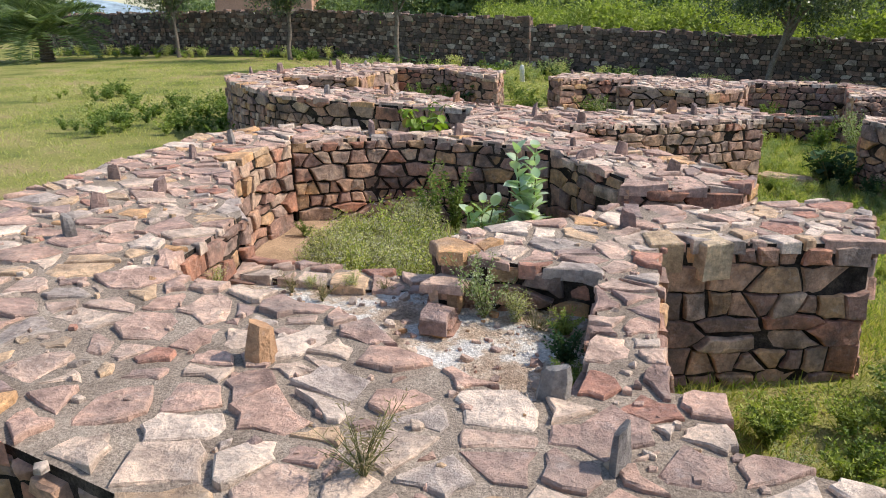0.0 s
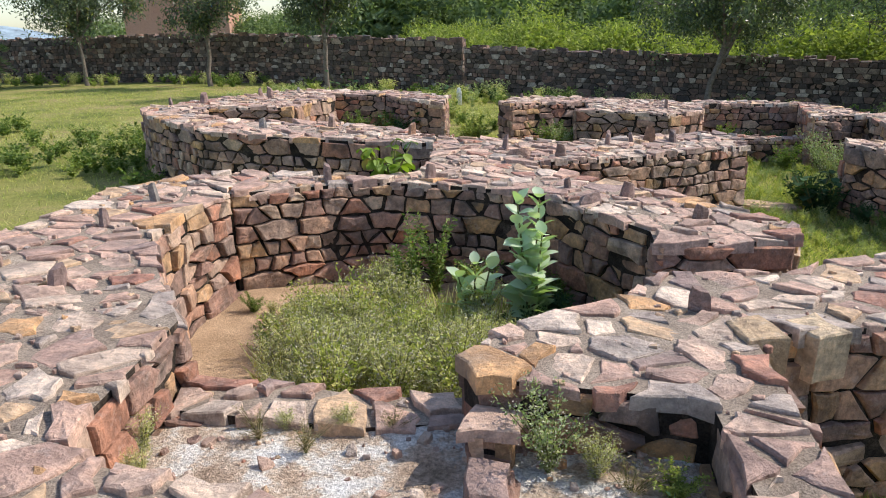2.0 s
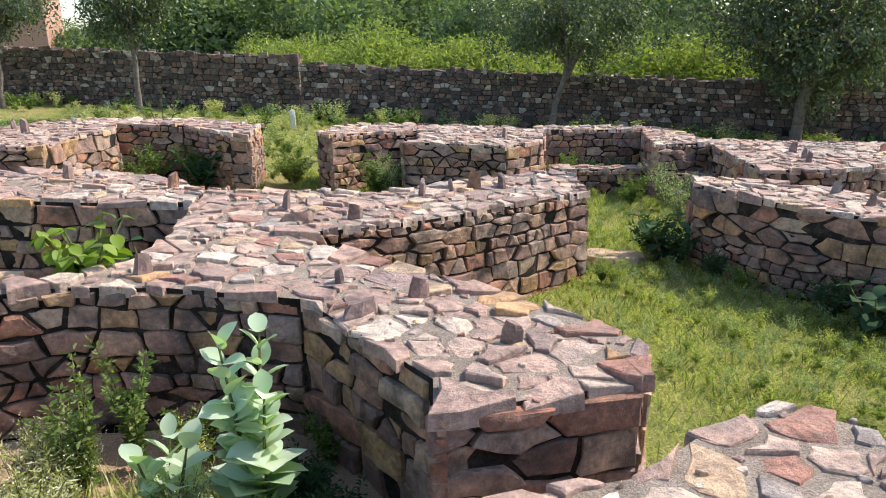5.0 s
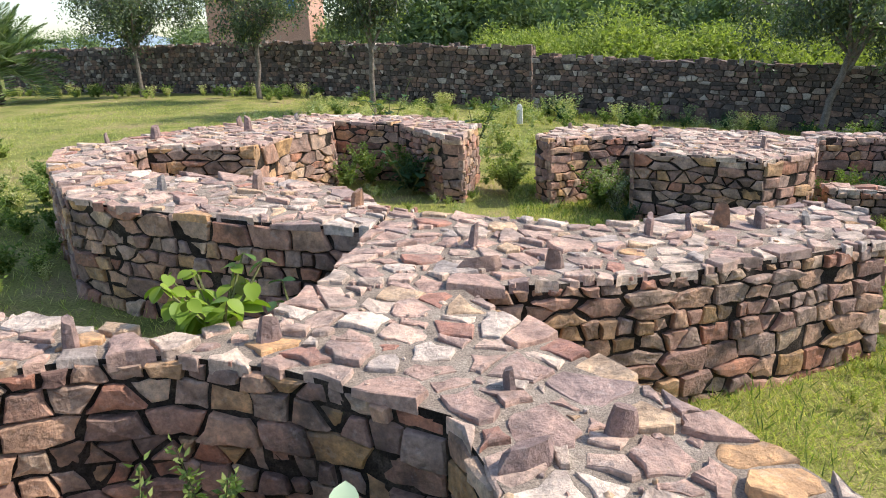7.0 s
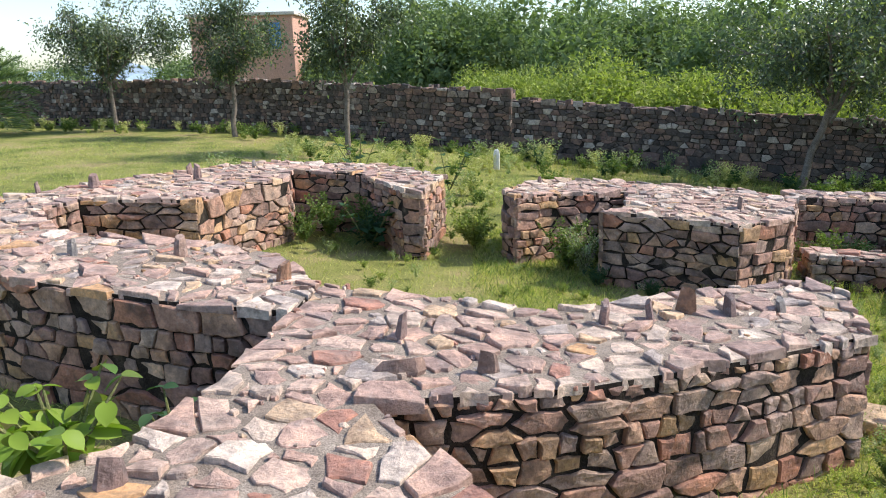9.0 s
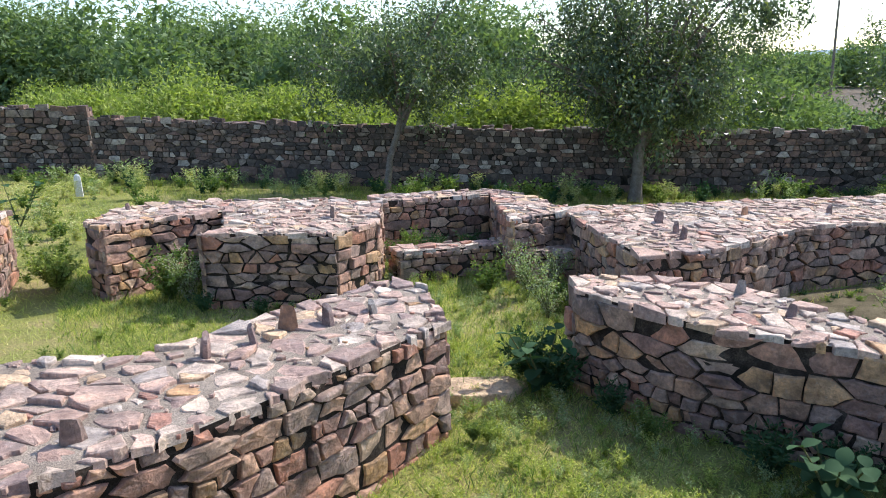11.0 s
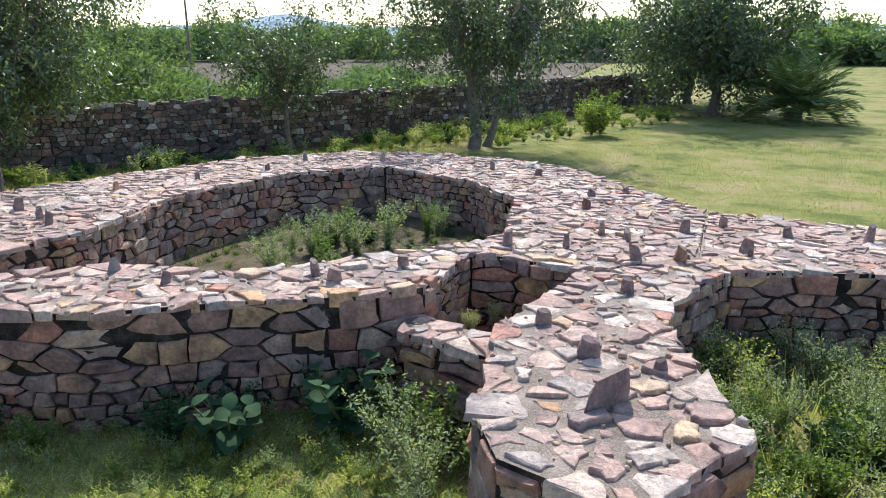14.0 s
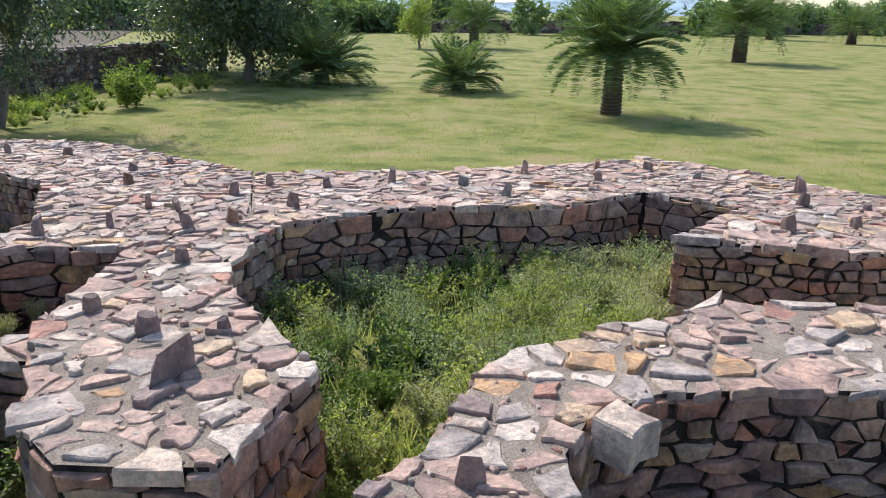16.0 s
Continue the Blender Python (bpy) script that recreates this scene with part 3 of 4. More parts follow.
def lime_height(x, y):
    brink = 5.93 - 0.75 * max(0.0, x + 0.1) ** 1.2
    heap = 0.22 * math.exp(-max(0.0, y - brink) / 0.13)
    return 0.622 - 0.015 * x + heap + 0.025 * noise.noise((x * 4, y * 4, 7)) + 0.008 * noise.noise((x * 17, y * 17, 7))


sheet("floor_lime", -0.65, 1.66, 4.95, 6.75, 0.04, lime_height, M_PLASTER, "worn white lime floor strewn with crumbs")
sheet("floor_pit", -1.2, 2.2, 6.9, 10.1, 0.08, lambda x, y: ground_z(x, y) + 0.08 + 0.04 * noise.noise((x * 2, y * 2, 1)), M_EARTH, "orange earth floor of the pit")


crng, crumbs = random.Random(8), Bag()
for _ in range(330):
    x, y, r = crng.uniform(-0.5, 1.5), crng.uniform(5.0, 6.6), crng.choice((0.006, 0.008, 0.012, 0.018, 0.03))
    ring = [(x + r * crng.uniform(0.6, 1.3) * math.cos(a), y + r * crng.uniform(0.6, 1.3) * math.sin(a)) for a in (0.2, 1.3, 2.5, 3.6, 4.6, 5.5)]
    crumbs.add(*slab(ring, crng, -0.02, r * crng.uniform(0.3, 0.9), 0.004, 0.3, lambda a, b, h: (a, b, lime_height(x, y) + h)))
tagged(new("floor_rubble", crumbs.mesh("floor_rubble", M_TOP)), "crumbs and chips of stone on the lime floor", "rubble", kind="stuff")


M_SOIL = earthy("dark_brown_soil", [(0.35, (0.09, 0.075, 0.04)), (0.5, (0.15, 0.12, 0.07)), (0.65, (0.22, 0.18, 0.11))], 2.0, 0.03)
sheet("floor_round_cell", 8.8, 15.9, 9.9, 14.4, 0.15, lambda x, y: ground_z(x, y) + 0.04 + 0.05 * noise.noise((x * 1.5, y * 1.5, 4)), M_SOIL, "bare brown earth floor of the round cell")


# ---- upright stones and loose blocks ----
def thing(name, label, category, group="", at=(0, 0, 0)):
    ob = tagged(new(name), label, category, group)
    ob.location = at
    return ob


def shard_mesh(seed, w, d, h, lean):
    rng = random.Random(seed)
    rings, verts, faces, n = 4, [], [], 7
    spread = [rng.uniform(0.75, 1.15) for _ in range(n)]
    for k in range(rings):
        t = k / (rings - 1)
        f = 1 - 0.32 * t ** 2
        for i in range(n):
            a = 2 * math.pi * i / n
            r = spread[i] * f * rng.uniform(0.93, 1.07)
            z = -0.05 + (h + 0.05) * t - (0.25 * h * (0.5 + 0.5 * math.cos(a + seed)) if k == rings - 1 else 0)
            verts.append((math.cos(a) * w * r + lean * t * h, math.sin(a) * d * r, z))
    for k in range(rings - 1):
        for i in range(n):
            j = (i + 1) % n
            faces.append((k * n + i, k * n + j, (k + 1) * n + j, (k + 1) * n + i))
    faces.append(tuple(range((rings - 1) * n, rings * n)))
    return mesh_of("upright_stone", verts, faces, M_SHARD)


M_SHARD = stone_material("upright_stone", [(0.0, (0.24, 0.165, 0.15)), (0.3, (0.28, 0.19, 0.17)), (0.5, (0.24, 0.22, 0.21)), (0.7, (0.32, 0.22, 0.18)), (0.88, (0.36, 0.20, 0.12))], (0.12, 0.10, 0.09), 0.5)
SHARDS = [shard_mesh(40 + i, 0.062 + 0.012 * (i % 3), 0.038 + 0.01 * (i % 2), 0.115 + 0.022 * (i % 4), 0.12 * ((i % 3) - 1)) for i in range(8)]
SPOTS_NEAR = [(-1.47, 7.05), (-1.31, 6.43), (-1.39, 9.43), (-1.75, 7.84), (1.97, 7.18), (-1.26, 7.51), (-1.48, 8.69), (1.29, 4.96), (0.76, 10.44), (-0.15, 10.25),
              (1.96, 10.08), (2.39, 9.74), (2.71, 9.0), (1.71, 12.25), (2.26, 11.8), (3.06, 12.75), (3.4, 12.87), (3.71, 13.1), (4.02, 13.11), (4.45, 13.25), (0.64, 13.36)]
SPOTS_CELLS = [(-3.37, 16.46), (-2.96, 17.03), (-2.23, 18.4), (-2.01, 18.11), (-1.67, 19.61), (-1.36, 13.8), (-0.45, 13.9), (3.0, 19.0), (5.55, 17.6), (7.75, 12.46), (7.6, 11.8),
               (8.29, 10.75), (8.15, 10.5), (8.81, 10.1), (9.81, 15.69), (9.37, 14.91), (9.2, 14.6), (11.6, 15.71), (13.1, 15.35), (14.64, 14.89), (16.21, 14.9), (16.79, 13.42), (16.42, 10.96),
               (15.89, 9.98), (13.88, 8.82), (12.72, 8.79), (14.37, 8.32), (10.01, 9.35), (10.22, 8.75), (11.02, 8.44), (10.72, 8.15)]
SPOTS_SPUR = [(9.95, 7.6), (9.8, 8.0), (8.67, 8.04), (11.53, 7.5), (12.05, 7.04), (7.63, 8.6), (7.08, 8.23), (6.98, 7.77), (11.66, 6.35), (11.65, 5.52), (11.18, 4.69), (10.42, 4.42), (11.85, 3.53),
              (11.92, 2.34), (10.98, 2.84), (11.45, 1.78), (10.64, 1.53), (9.38, 1.02), (8.78, 1.57), (7.91, 2.57), (7.81, 1.85), (8.31, 1.14), (10.56, 6.92), (4.98, 6.9)]
srng = random.Random(77)
for x, y in SPOTS_NEAR + SPOTS_CELLS + SPOTS_SPUR:
    ob = new("upright_stone", srng.choice(SHARDS))
    s = srng.uniform(0.8, 1.2)
    ob.matrix_world = pose(x, y, ground_z(x, y) + WALL + 0.005, srng.uniform(-8, 8), srng.uniform(-8, 8), srng.uniform(0, 360)) @ Matrix.Diagonal((s, s, s * srng.uniform(0.85, 1.15), 1))
    tagged(ob, "small dark pointed stone set upright in the paving", "stone", "upright stones on the walls")
for x, y, turn, sx, sy, sz in ((6.38, 8.07, -38, 2.3, 0.9, 1.25), (1.44, 4.54, 60, 0.75, 0.8, 0.9), (1.75, 11.7, 10, 1.9, 1.2, 0.6), (2.0, 9.5, 30, 1.5, 1.6, 0.55)):
    ob = new("upright_stone", SHARDS[2])
    ob.matrix_world = pose(x, y, ground_z(x, y) + WALL, 0, 0, turn) @ Matrix.Diagonal((sx, sy, sz, 1))
    tagged(ob, "large reddish brown stone slab set on edge", "stone", "upright stones on the walls")


M_RUST = stone_material("rust_stone", [(0.0, (0.40, 0.22, 0.13)), (0.5, (0.46, 0.27, 0.15))], (0.14, 0.10, 0.08), 0.6)
rust = new("upright_stone", SHARDS[5].copy())
rust.data.materials[0] = M_RUST
rust.matrix_world = pose(0.17, 5.10, ground_z(0.17) + WALL, 0, 6, 75) @ Matrix.Diagonal((0.85, 1.7, 1.15, 1))
tagged(rust, "rust-orange upright stone standing in the grey mortar", "stone", "upright stones on the walls")


def block_mesh(sx, sy, sz, seed, material):
    rng = random.Random(seed)
    ring = roughen([(-sx / 2, -sy / 2), (sx / 2, -sy / 2), (sx / 2, sy / 2), (-sx / 2, sy / 2)], rng, 0.08 * min(sx, sy))
    return mesh_of("squared_block", *slab(ring, rng, -sz / 2, sz / 2, 0.05 * min(sx, sy, sz), 0.04, lambda a, b, h: (a + 0.06 * h, b - 0.04 * h, h)), material)


M_TAN = stone_material("tan_block", [(0.0, (0.56, 0.40, 0.25)), (0.5, (0.60, 0.46, 0.31))], (0.2, 0.16, 0.12), 0.4)
for x, y, turn, size, seed in ((2.12, 6.90, 8, (0.19, 0.24, 0.20), 1), (2.42, 6.92, 10, (0.17, 0.24, 0.24), 2), (5.2, 6.06, 30, (0.23, 0.25, 0.19), 3)):
    ob = new("squared_block", block_mesh(*size, seed, M_TAN if seed < 3 else M_TOP))
    ob.matrix_world = pose(x, y, ground_z(x, y) + WALL - size[2] / 2 + 0.028, 2, -3, turn)
    tagged(ob, "squared tan stone block bedded in the wall's corner", "stone")
slab_stone = new("flat_stone", mesh_of("flat_stone", *slab([(5.05, 13.4), (5.3, 13.2), (5.7, 13.13), (5.98, 13.3), (5.9, 13.5), (5.35, 13.66)], random.Random(3), -0.1, 0.06, 0.012, 0.03, lambda a, b, h: (a, b, ground_z(a, b) + h)), M_TAN))
tagged(slab_stone, "flat pink stone lying flush in the grass", "stone")


# ---- white marker behind the cells ----
MARKER = (2.36, 27.9)
M_WHITE = earthy("white_paint", [(0.3, (0.62, 0.60, 0.56)), (0.7, (0.80, 0.79, 0.76))], 9.0, 0.01)
marker = tagged(new("marker_stone"), "small white-painted marker stone standing in the weeds", "marker stone")
marker.location = (MARKER[0], MARKER[1], ground_z(MARKER[0]))
post_verts, post_faces = [], []
for r, z in ((0.095, -0.1), (0.09, 0.0), (0.085, 0.38), (0.07, 0.47), (0.03, 0.52)):
    post_verts += [(r * (1.25 if i % 2 else 1.0) * math.cos(math.pi * i / 4), 0.7 * r * math.sin(math.pi * i / 4), z) for i in range(8)]
for k in range(4):
    post_faces += [(8 * k + i, 8 * k + (i + 1) % 8, 8 * k + 8 + (i + 1) % 8, 8 * k + 8 + i) for i in range(8)]
post_faces.append(tuple(range(32, 40)))
child("shaft", mesh_of("shaft", post_verts, post_faces, M_WHITE), marker)


# ---- plants ----
def quads_mesh(name, verts, material):
    """verts: n x 4 x 3, one quad each."""
    n = len(verts)
    me = bpy.data.meshes.new(name)
    me.vertices.add(n * 4), me.loops.add(n * 4), me.polygons.add(n)
    me.vertices.foreach_set("co", np.asarray(verts, np.float32).ravel())
    me.loops.foreach_set("vertex_index", np.arange(n * 4, dtype=np.int32))
    me.polygons.foreach_set("loop_start", np.arange(0, n * 4, 4, dtype=np.int32))
    me.materials.append(material)
    me.update(calc_edges=True)
    return me


def leaf_quads(base, way, length, width, rng, fold=0.25):
    """Diamond leaves from base points along way."""
    n = len(base)
    way = way / np.maximum(1e-6, np.linalg.norm(way, axis=1, keepdims=True))
    side = np.cross(way, rng.normal(size=(n, 3)))
    side /= np.maximum(1e-6, np.linalg.norm(side, axis=1, keepdims=True))
    up = np.cross(side, way)
    length, width = np.broadcast_to(length, n)[:, None], np.broadcast_to(width, n)[:, None]
    mid = base + way * length * 0.45 + up * width * fold
    return np.stack([base, mid + side * width * 0.5, base + way * length - up * width * fold, mid - side * width * 0.5], 1)


def tube(bag, points, radii, n=6):
    verts, faces = [], []
    for k, (p, r) in enumerate(zip(points, radii)):
        p = Vector(p)
        d = (Vector(points[min(k + 1, len(points) - 1)]) - Vector(points[max(k - 1, 0)])).normalized()
        a = d.orthogonal().normalized()
        b = d.cross(a)
        verts += [tuple(p + (a * math.cos(2 * math.pi * i / n) + b * math.sin(2 * math.pi * i / n)) * r) for i in range(n)]
    for k in range(len(points) - 1):
        for i in range(n):
            j = (i + 1) % n
            faces.append((k * n + i, k * n + j, (k + 1) * n + j, (k + 1) * n + i))
    bag.add(verts, faces)


def weed(name, seed, height, spread, stems, leaves, leaf, material, label, upright=0.5, tips=None, slim=0.42):
    """A leafy herb: thin stems from one root, leaves along them."""
    rng, pr = np.random.default_rng(seed), random.Random(seed)
    top = thing(name, label, "plant")
    bag, lv = Bag(), []
    for _ in range(stems):
        a, lean = pr.uniform(0, 6.283), pr.uniform(0.1, 1.0) * spread
        h = height * pr.uniform(0.55, 1.05)
        pts = [Vector((math.cos(a) * lean * t ** (1 + upright), math.sin(a) * lean * t ** (1 + upright), h * t)) + Vector((pr.uniform(-1, 1), pr.uniform(-1, 1), 0)) * 0.02 * h for t in (0, 0.25, 0.5, 0.75, 1)]
        tube(bag, pts, [0.006 * height ** 0.5 * (1.15 - 0.2 * k) for k in range(5)], 3)
        arr = np.array(pts)
        t = rng.uniform(0.15, 1, leaves) * 3.999
        i = t.astype(int)
        base = arr[i] + (arr[i + 1] - arr[i]) * (t - i)[:, None]
        way = rng.normal(size=(leaves, 3)) * (1, 1, 0.5) + (0, 0, 0.35)
        base = base + way * leaf * 0.25 * rng.uniform(0, 1.5, (leaves, 1))
        lv.append(leaf_quads(base, way, leaf * rng.uniform(0.6, 1.2, leaves), leaf * slim, rng))
    tagged(child("stemwork", bag.mesh("stemwork", M_STEM), top), kind="stuff")
    tagged(child("foliage", quads_mesh("foliage", np.concatenate(lv), material), top), kind="stuff")
    if tips:
        b = []
        for q in lv:
            far = q[rng.integers(0, len(q), tips), 2]
            b.append(leaf_quads(far + rng.normal(size=far.shape) * 0.02, rng.normal(size=far.shape), 0.011, 0.01, rng))
        tagged(child("seed_fluff", quads_mesh("seed_fluff", np.concatenate(b), M_SEED), top, "pale dry seed heads"), kind="stuff")
    return top


M_SILVER = leaf_material("grey_green_leaves", [(0.0, (0.17, 0.23, 0.10)), (0.5, (0.30, 0.35, 0.18)), (1.0, (0.46, 0.48, 0.30))], 0.7)
M_LIME = leaf_material("lime_green_leaves", [(0.0, (0.18, 0.24, 0.06)), (0.5, (0.38, 0.41, 0.11)), (1.0, (0.58, 0.54, 0.22))], 0.65)
M_DRY = leaf_material("dry_leaves", [(0.0, (0.22, 0.17, 0.10)), (1.0, (0.42, 0.35, 0.22))], 0.8, 0.2)
M_STEM = earthy("green_stem", [(0.3, (0.10, 0.12, 0.04)), (0.7, (0.20, 0.19, 0.08))], 8.0, 0.005)
M_SEED = earthy("seed_heads", [(0.3, (0.45, 0.42, 0.30)), (0.7, (0.62, 0.60, 0.50))], 8.0, 0.0)

WEEDS = {
    "grassy": weed("weed_clump", 1, 0.52, 0.24, 42, 46, 0.045, M_TALLGRASS, "tall yellow-green weed clump with fine leaves", tips=44, slim=0.2),
    "leafy": weed("weed_clump", 2, 0.5, 0.3, 26, 60, 0.045, M_WEED, "dense green leafy weed clump", slim=0.45),
    "silver": weed("weed_clump", 3, 0.62, 0.36, 24, 46, 0.036, M_SILVER, "pale branching weed with small flower heads", tips=30),
    "dark": weed("weed_clump", 4, 0.38, 0.32, 22, 46, 0.05, M_BROAD, "dark green low weed clump"),
    "tall": weed("weed_clump", 5, 0.95, 0.25, 9, 90, 0.055, M_WEED, "tall slender leafy weed"),
    "bright": weed("weed_clump", 6, 0.4, 0.3, 26, 54, 0.042, M_BUSH, "fresh bright green weed clump"),
    "flowering": weed("weed_clump", 7, 0.62, 0.36, 30, 46, 0.04, M_LIME, "yellow-green bushy weed with pale flower heads", tips=34, slim=0.4),
    "dry": weed("dry_tuft", 8, 0.26, 0.24, 26, 16, 0.04, M_DRY, "dry grey-brown tuft rooted between paving stones", slim=0.14),
}
grow = random.Random(5)
used = set()


def plant(kind, x, y, s=1.0, lift=0.0, up=1.0):
    m = pose(x, y, ground_z(x, y) + lift - 0.02, 0, 0, grow.uniform(0, 360)) @ Matrix.Diagonal((s, s, s * up, 1))
    if kind in used:
        ob = copy_thing(WEEDS[kind], m)
        ob.matrix_basis = m
    else:
        used.add(kind)
        WEEDS[kind].matrix_basis = m


ALL_WALLS = [FRONT, BACK, RING, CELL, NICHE, LOW, ROUND, TONGUE, BLOCK, SILL7]


def in_walls(px, py):
    """Which of the points stand on a wall, for arrays."""
    out = np.zeros(len(px), bool)
    for poly in ALL_WALLS:
        hit = np.zeros(len(px), bool)
        for (x0, y0), (x1, y1) in zip(poly, poly[1:] + poly[:1]):
            if y0 != y1:
                hit ^= ((y0 > py) != (y1 > py)) & (px < (x1 - x0) * (py - y0) / (y1 - y0) + x0)
        out |= hit
    return out


def scatter(kinds, x0, x1, y0, y1, count, low, high, lift=0.0, keep=None):
    made, tries = 0, 0
    while made < count and tries < count * 20:
        tries += 1
        x, y = grow.uniform(x0, x1), grow.uniform(y0, y1)
        if (keep and not keep(x, y)) or any(inside((x, y), w) for w in ALL_WALLS):
            continue
        plant(grow.choice(kinds), x, y, grow.uniform(low, high), lift)
        made += 1


def weed_field(name, label, kinds, x0, x1, y0, y1, count, low, high, keep):
    """Many far weeds joined into one object."""
    out, made, tries = {}, 0, 0
    while made < count and tries < count * 30:
        tries += 1
        x, y = grow.uniform(x0, x1), grow.uniform(y0, y1)
        if not keep(x, y) or any(inside((x, y), w) for w in ALL_WALLS):
            continue
        made += 1
        s, a = grow.uniform(low, high), grow.uniform(0, 6.283)
        for ob in WEEDS[grow.choice(kinds)].children:
            if ob.name.startswith("foliage"):
                co = np.empty(len(ob.data.vertices) * 3, np.float32)
                ob.data.vertices.foreach_get("co", co)
                co = co.reshape(-1, 4, 3)[::5]
                core = co.mean(1, keepdims=True)
                co = ((co - core) * 1.9 + core).reshape(-1, 3) * s
                c, d = math.cos(a), math.sin(a)
                co = np.stack([co[:, 0] * c - co[:, 1] * d + x, co[:, 0] * d + co[:, 1] * c + y, co[:, 2] + ground_z(x, y) - 0.02], 1)
                out.setdefault(ob.data.materials[0].name, []).append(co.reshape(-1, 4, 3))
    top = tagged(new(name), label, "weeds", kind="stuff")
    for mat, quads in out.items():
        tagged(child("weed_leaves", quads_mesh("weed_leaves", np.concatenate(quads), bpy.data.materials[mat]), top), kind="stuff")


# pit beside the walk
scatter(["grassy", "grassy", "grassy", "grassy", "flowering"], -0.7, 1.1, 7.3, 9.5, 54, 0.55, 0.95, 0.08, keep=lambda x, y: y > 7.25 + 0.25 * abs(x) and x > -0.38 + 0.3 * max(0, y - 8.4))
scatter(["grassy", "leafy"], -0.75, -0.1, 7.5, 9.4, 12, 0.22, 0.4, 0.08)
scatter(["dark", "leafy", "dark"], 1.0, 2.1, 8.6, 9.7, 14, 0.55, 0.8, 0.08)
for x, y in ((0.55, 9.35), (0.75, 9.6)):
    plant("tall", x, y, 0.85, 0.08)
# lime floor
for k, x, y, s, h in (("silver", 1.03, 6.24, 0.62, 0.66), ("bright", 1.45, 6.05, 0.4, 0.68), ("dark", 1.42, 5.75, 0.5, 0.66), ("grassy", -0.5, 6.3, 0.3, 0.6), ("grassy", -0.55, 6.5, 0.4, 0.6), ("grassy", 0.25, 6.6, 0.25, 0.64), ("grassy", 0.0, 6.62, 0.22, 0.62), ("leafy", 1.42, 5.45, 0.4, 0.66), ("grassy", 1.2, 6.2, 0.4, 0.66)):
    plant(k, x, y, s, h)
for x, y, size in ((0.68, 4.42, 0.8), (0.95, 6.6, 0.5), (0.1, 6.45, 0.55), (-0.1, 6.55, 0.5), (0.45, 6.6, 0.45), (1.3, 6.1, 0.7)):
    plant("dry", x, y, size, WALL if y < 5 else 0.64)
# outside the first wall
scatter(["leafy", "bright", "silver", "bright"], 2.45, 5.0, 4.0, 6.9, 44, 0.45, 0.85)
# court, cell mouths and wall feet
for k, x, y, s in (("dark", 6.15, 13.5, 1.3), ("dark", 6.2, 13.1, 1.1), ("dark", 6.35, 12.5, 0.8), ("leafy", 6.3, 12.0, 0.6), ("dark", 6.75, 11.2, 1.0), ("dark", 7.05, 10.8, 1.0), ("dark", 7.35, 10.2, 1.2), ("silver", 6.9, 9.5, 1.1),
                   ("silver", 6.6, 9.2, 1.0), ("leafy", 7.1, 9.2, 1.0), ("silver", 6.3, 9.1, 0.8), ("leafy", 7.3, 9.7, 0.9), ("bright", 5.1, 12.5, 0.5), ("leafy", 5.0, 12.6, 0.4), ("silver", 7.4, 15.0, 1.1), ("silver", 7.7, 15.9, 1.3),
                   ("leafy", 7.3, 16.3, 1.0), ("silver", 8.3, 16.1, 1.0), ("leafy", 7.8, 15.3, 0.8), ("leafy", 0.35, 18.9, 1.3), ("dark", 0.5, 18.4, 1.4), ("leafy", -0.3, 18.9, 1.3), ("leafy", -0.6, 18.5, 1.0), ("leafy", 3.3, 17.6, 1.3),
                   ("silver", 3.5, 17.4, 1.1), ("leafy", 3.8, 17.9, 1.0), ("bright", 2.0, 18.6, 1.4), ("leafy", 1.9, 18.9, 1.2), ("dark", 7.5, 18.3, 1.2), ("dark", 8.1, 18.2, 1.2), ("leafy", 6.9, 18.2, 1.2), ("dark", 3.6, 16.9, 0.7), ("dark", 4.2, 16.5, 0.6)):
    plant(k, x, y, s)
scatter(["silver", "dark", "silver", "tall"], 9.6, 14.5, 10.6, 13.4, 12, 0.8, 1.1)
scatter(["flowering", "flowering", "bright", "grassy", "silver"], 5.9, 9.6, 4.0, 7.4, 90, 0.65, 1.0, keep=lambda x, y: x + y * 0.9 > 11.4 and x + y < 13.8)
scatter(["silver", "leafy", "leafy", "dark", "flowering"], 6.2, 9.7, 4.0, 7.5, 60, 0.7, 1.0, keep=lambda x, y: x + y >= 13.6)
for x, y, s in ((7.85, 3.0, 0.9), (8.05, 2.85, 0.8), (9.3, 3.2, 0.9), (9.1, 3.6, 0.7), (9.5, 3.0, 0.8)):
    plant("dry" if x > 9.2 else "grassy" if x > 9 else "flowering", x, y, s, 0.2)
for x, y, s in ((12.2, 12.8, 1.2), (12.5, 12.2, 1.2), (13.1, 11.9, 1.4), (15.0, 11.7, 1.0), (12.9, 12.7, 1.1)):
    plant("silver", x, y, s)
scatter(["silver", "grassy"], 8.3, 9.4, 2.2, 3.9, 14, 0.8, 1.2)
scatter(["grassy"], 8.3, 9.3, 8.8, 9.5, 5, 0.4, 0.6, 0.35)
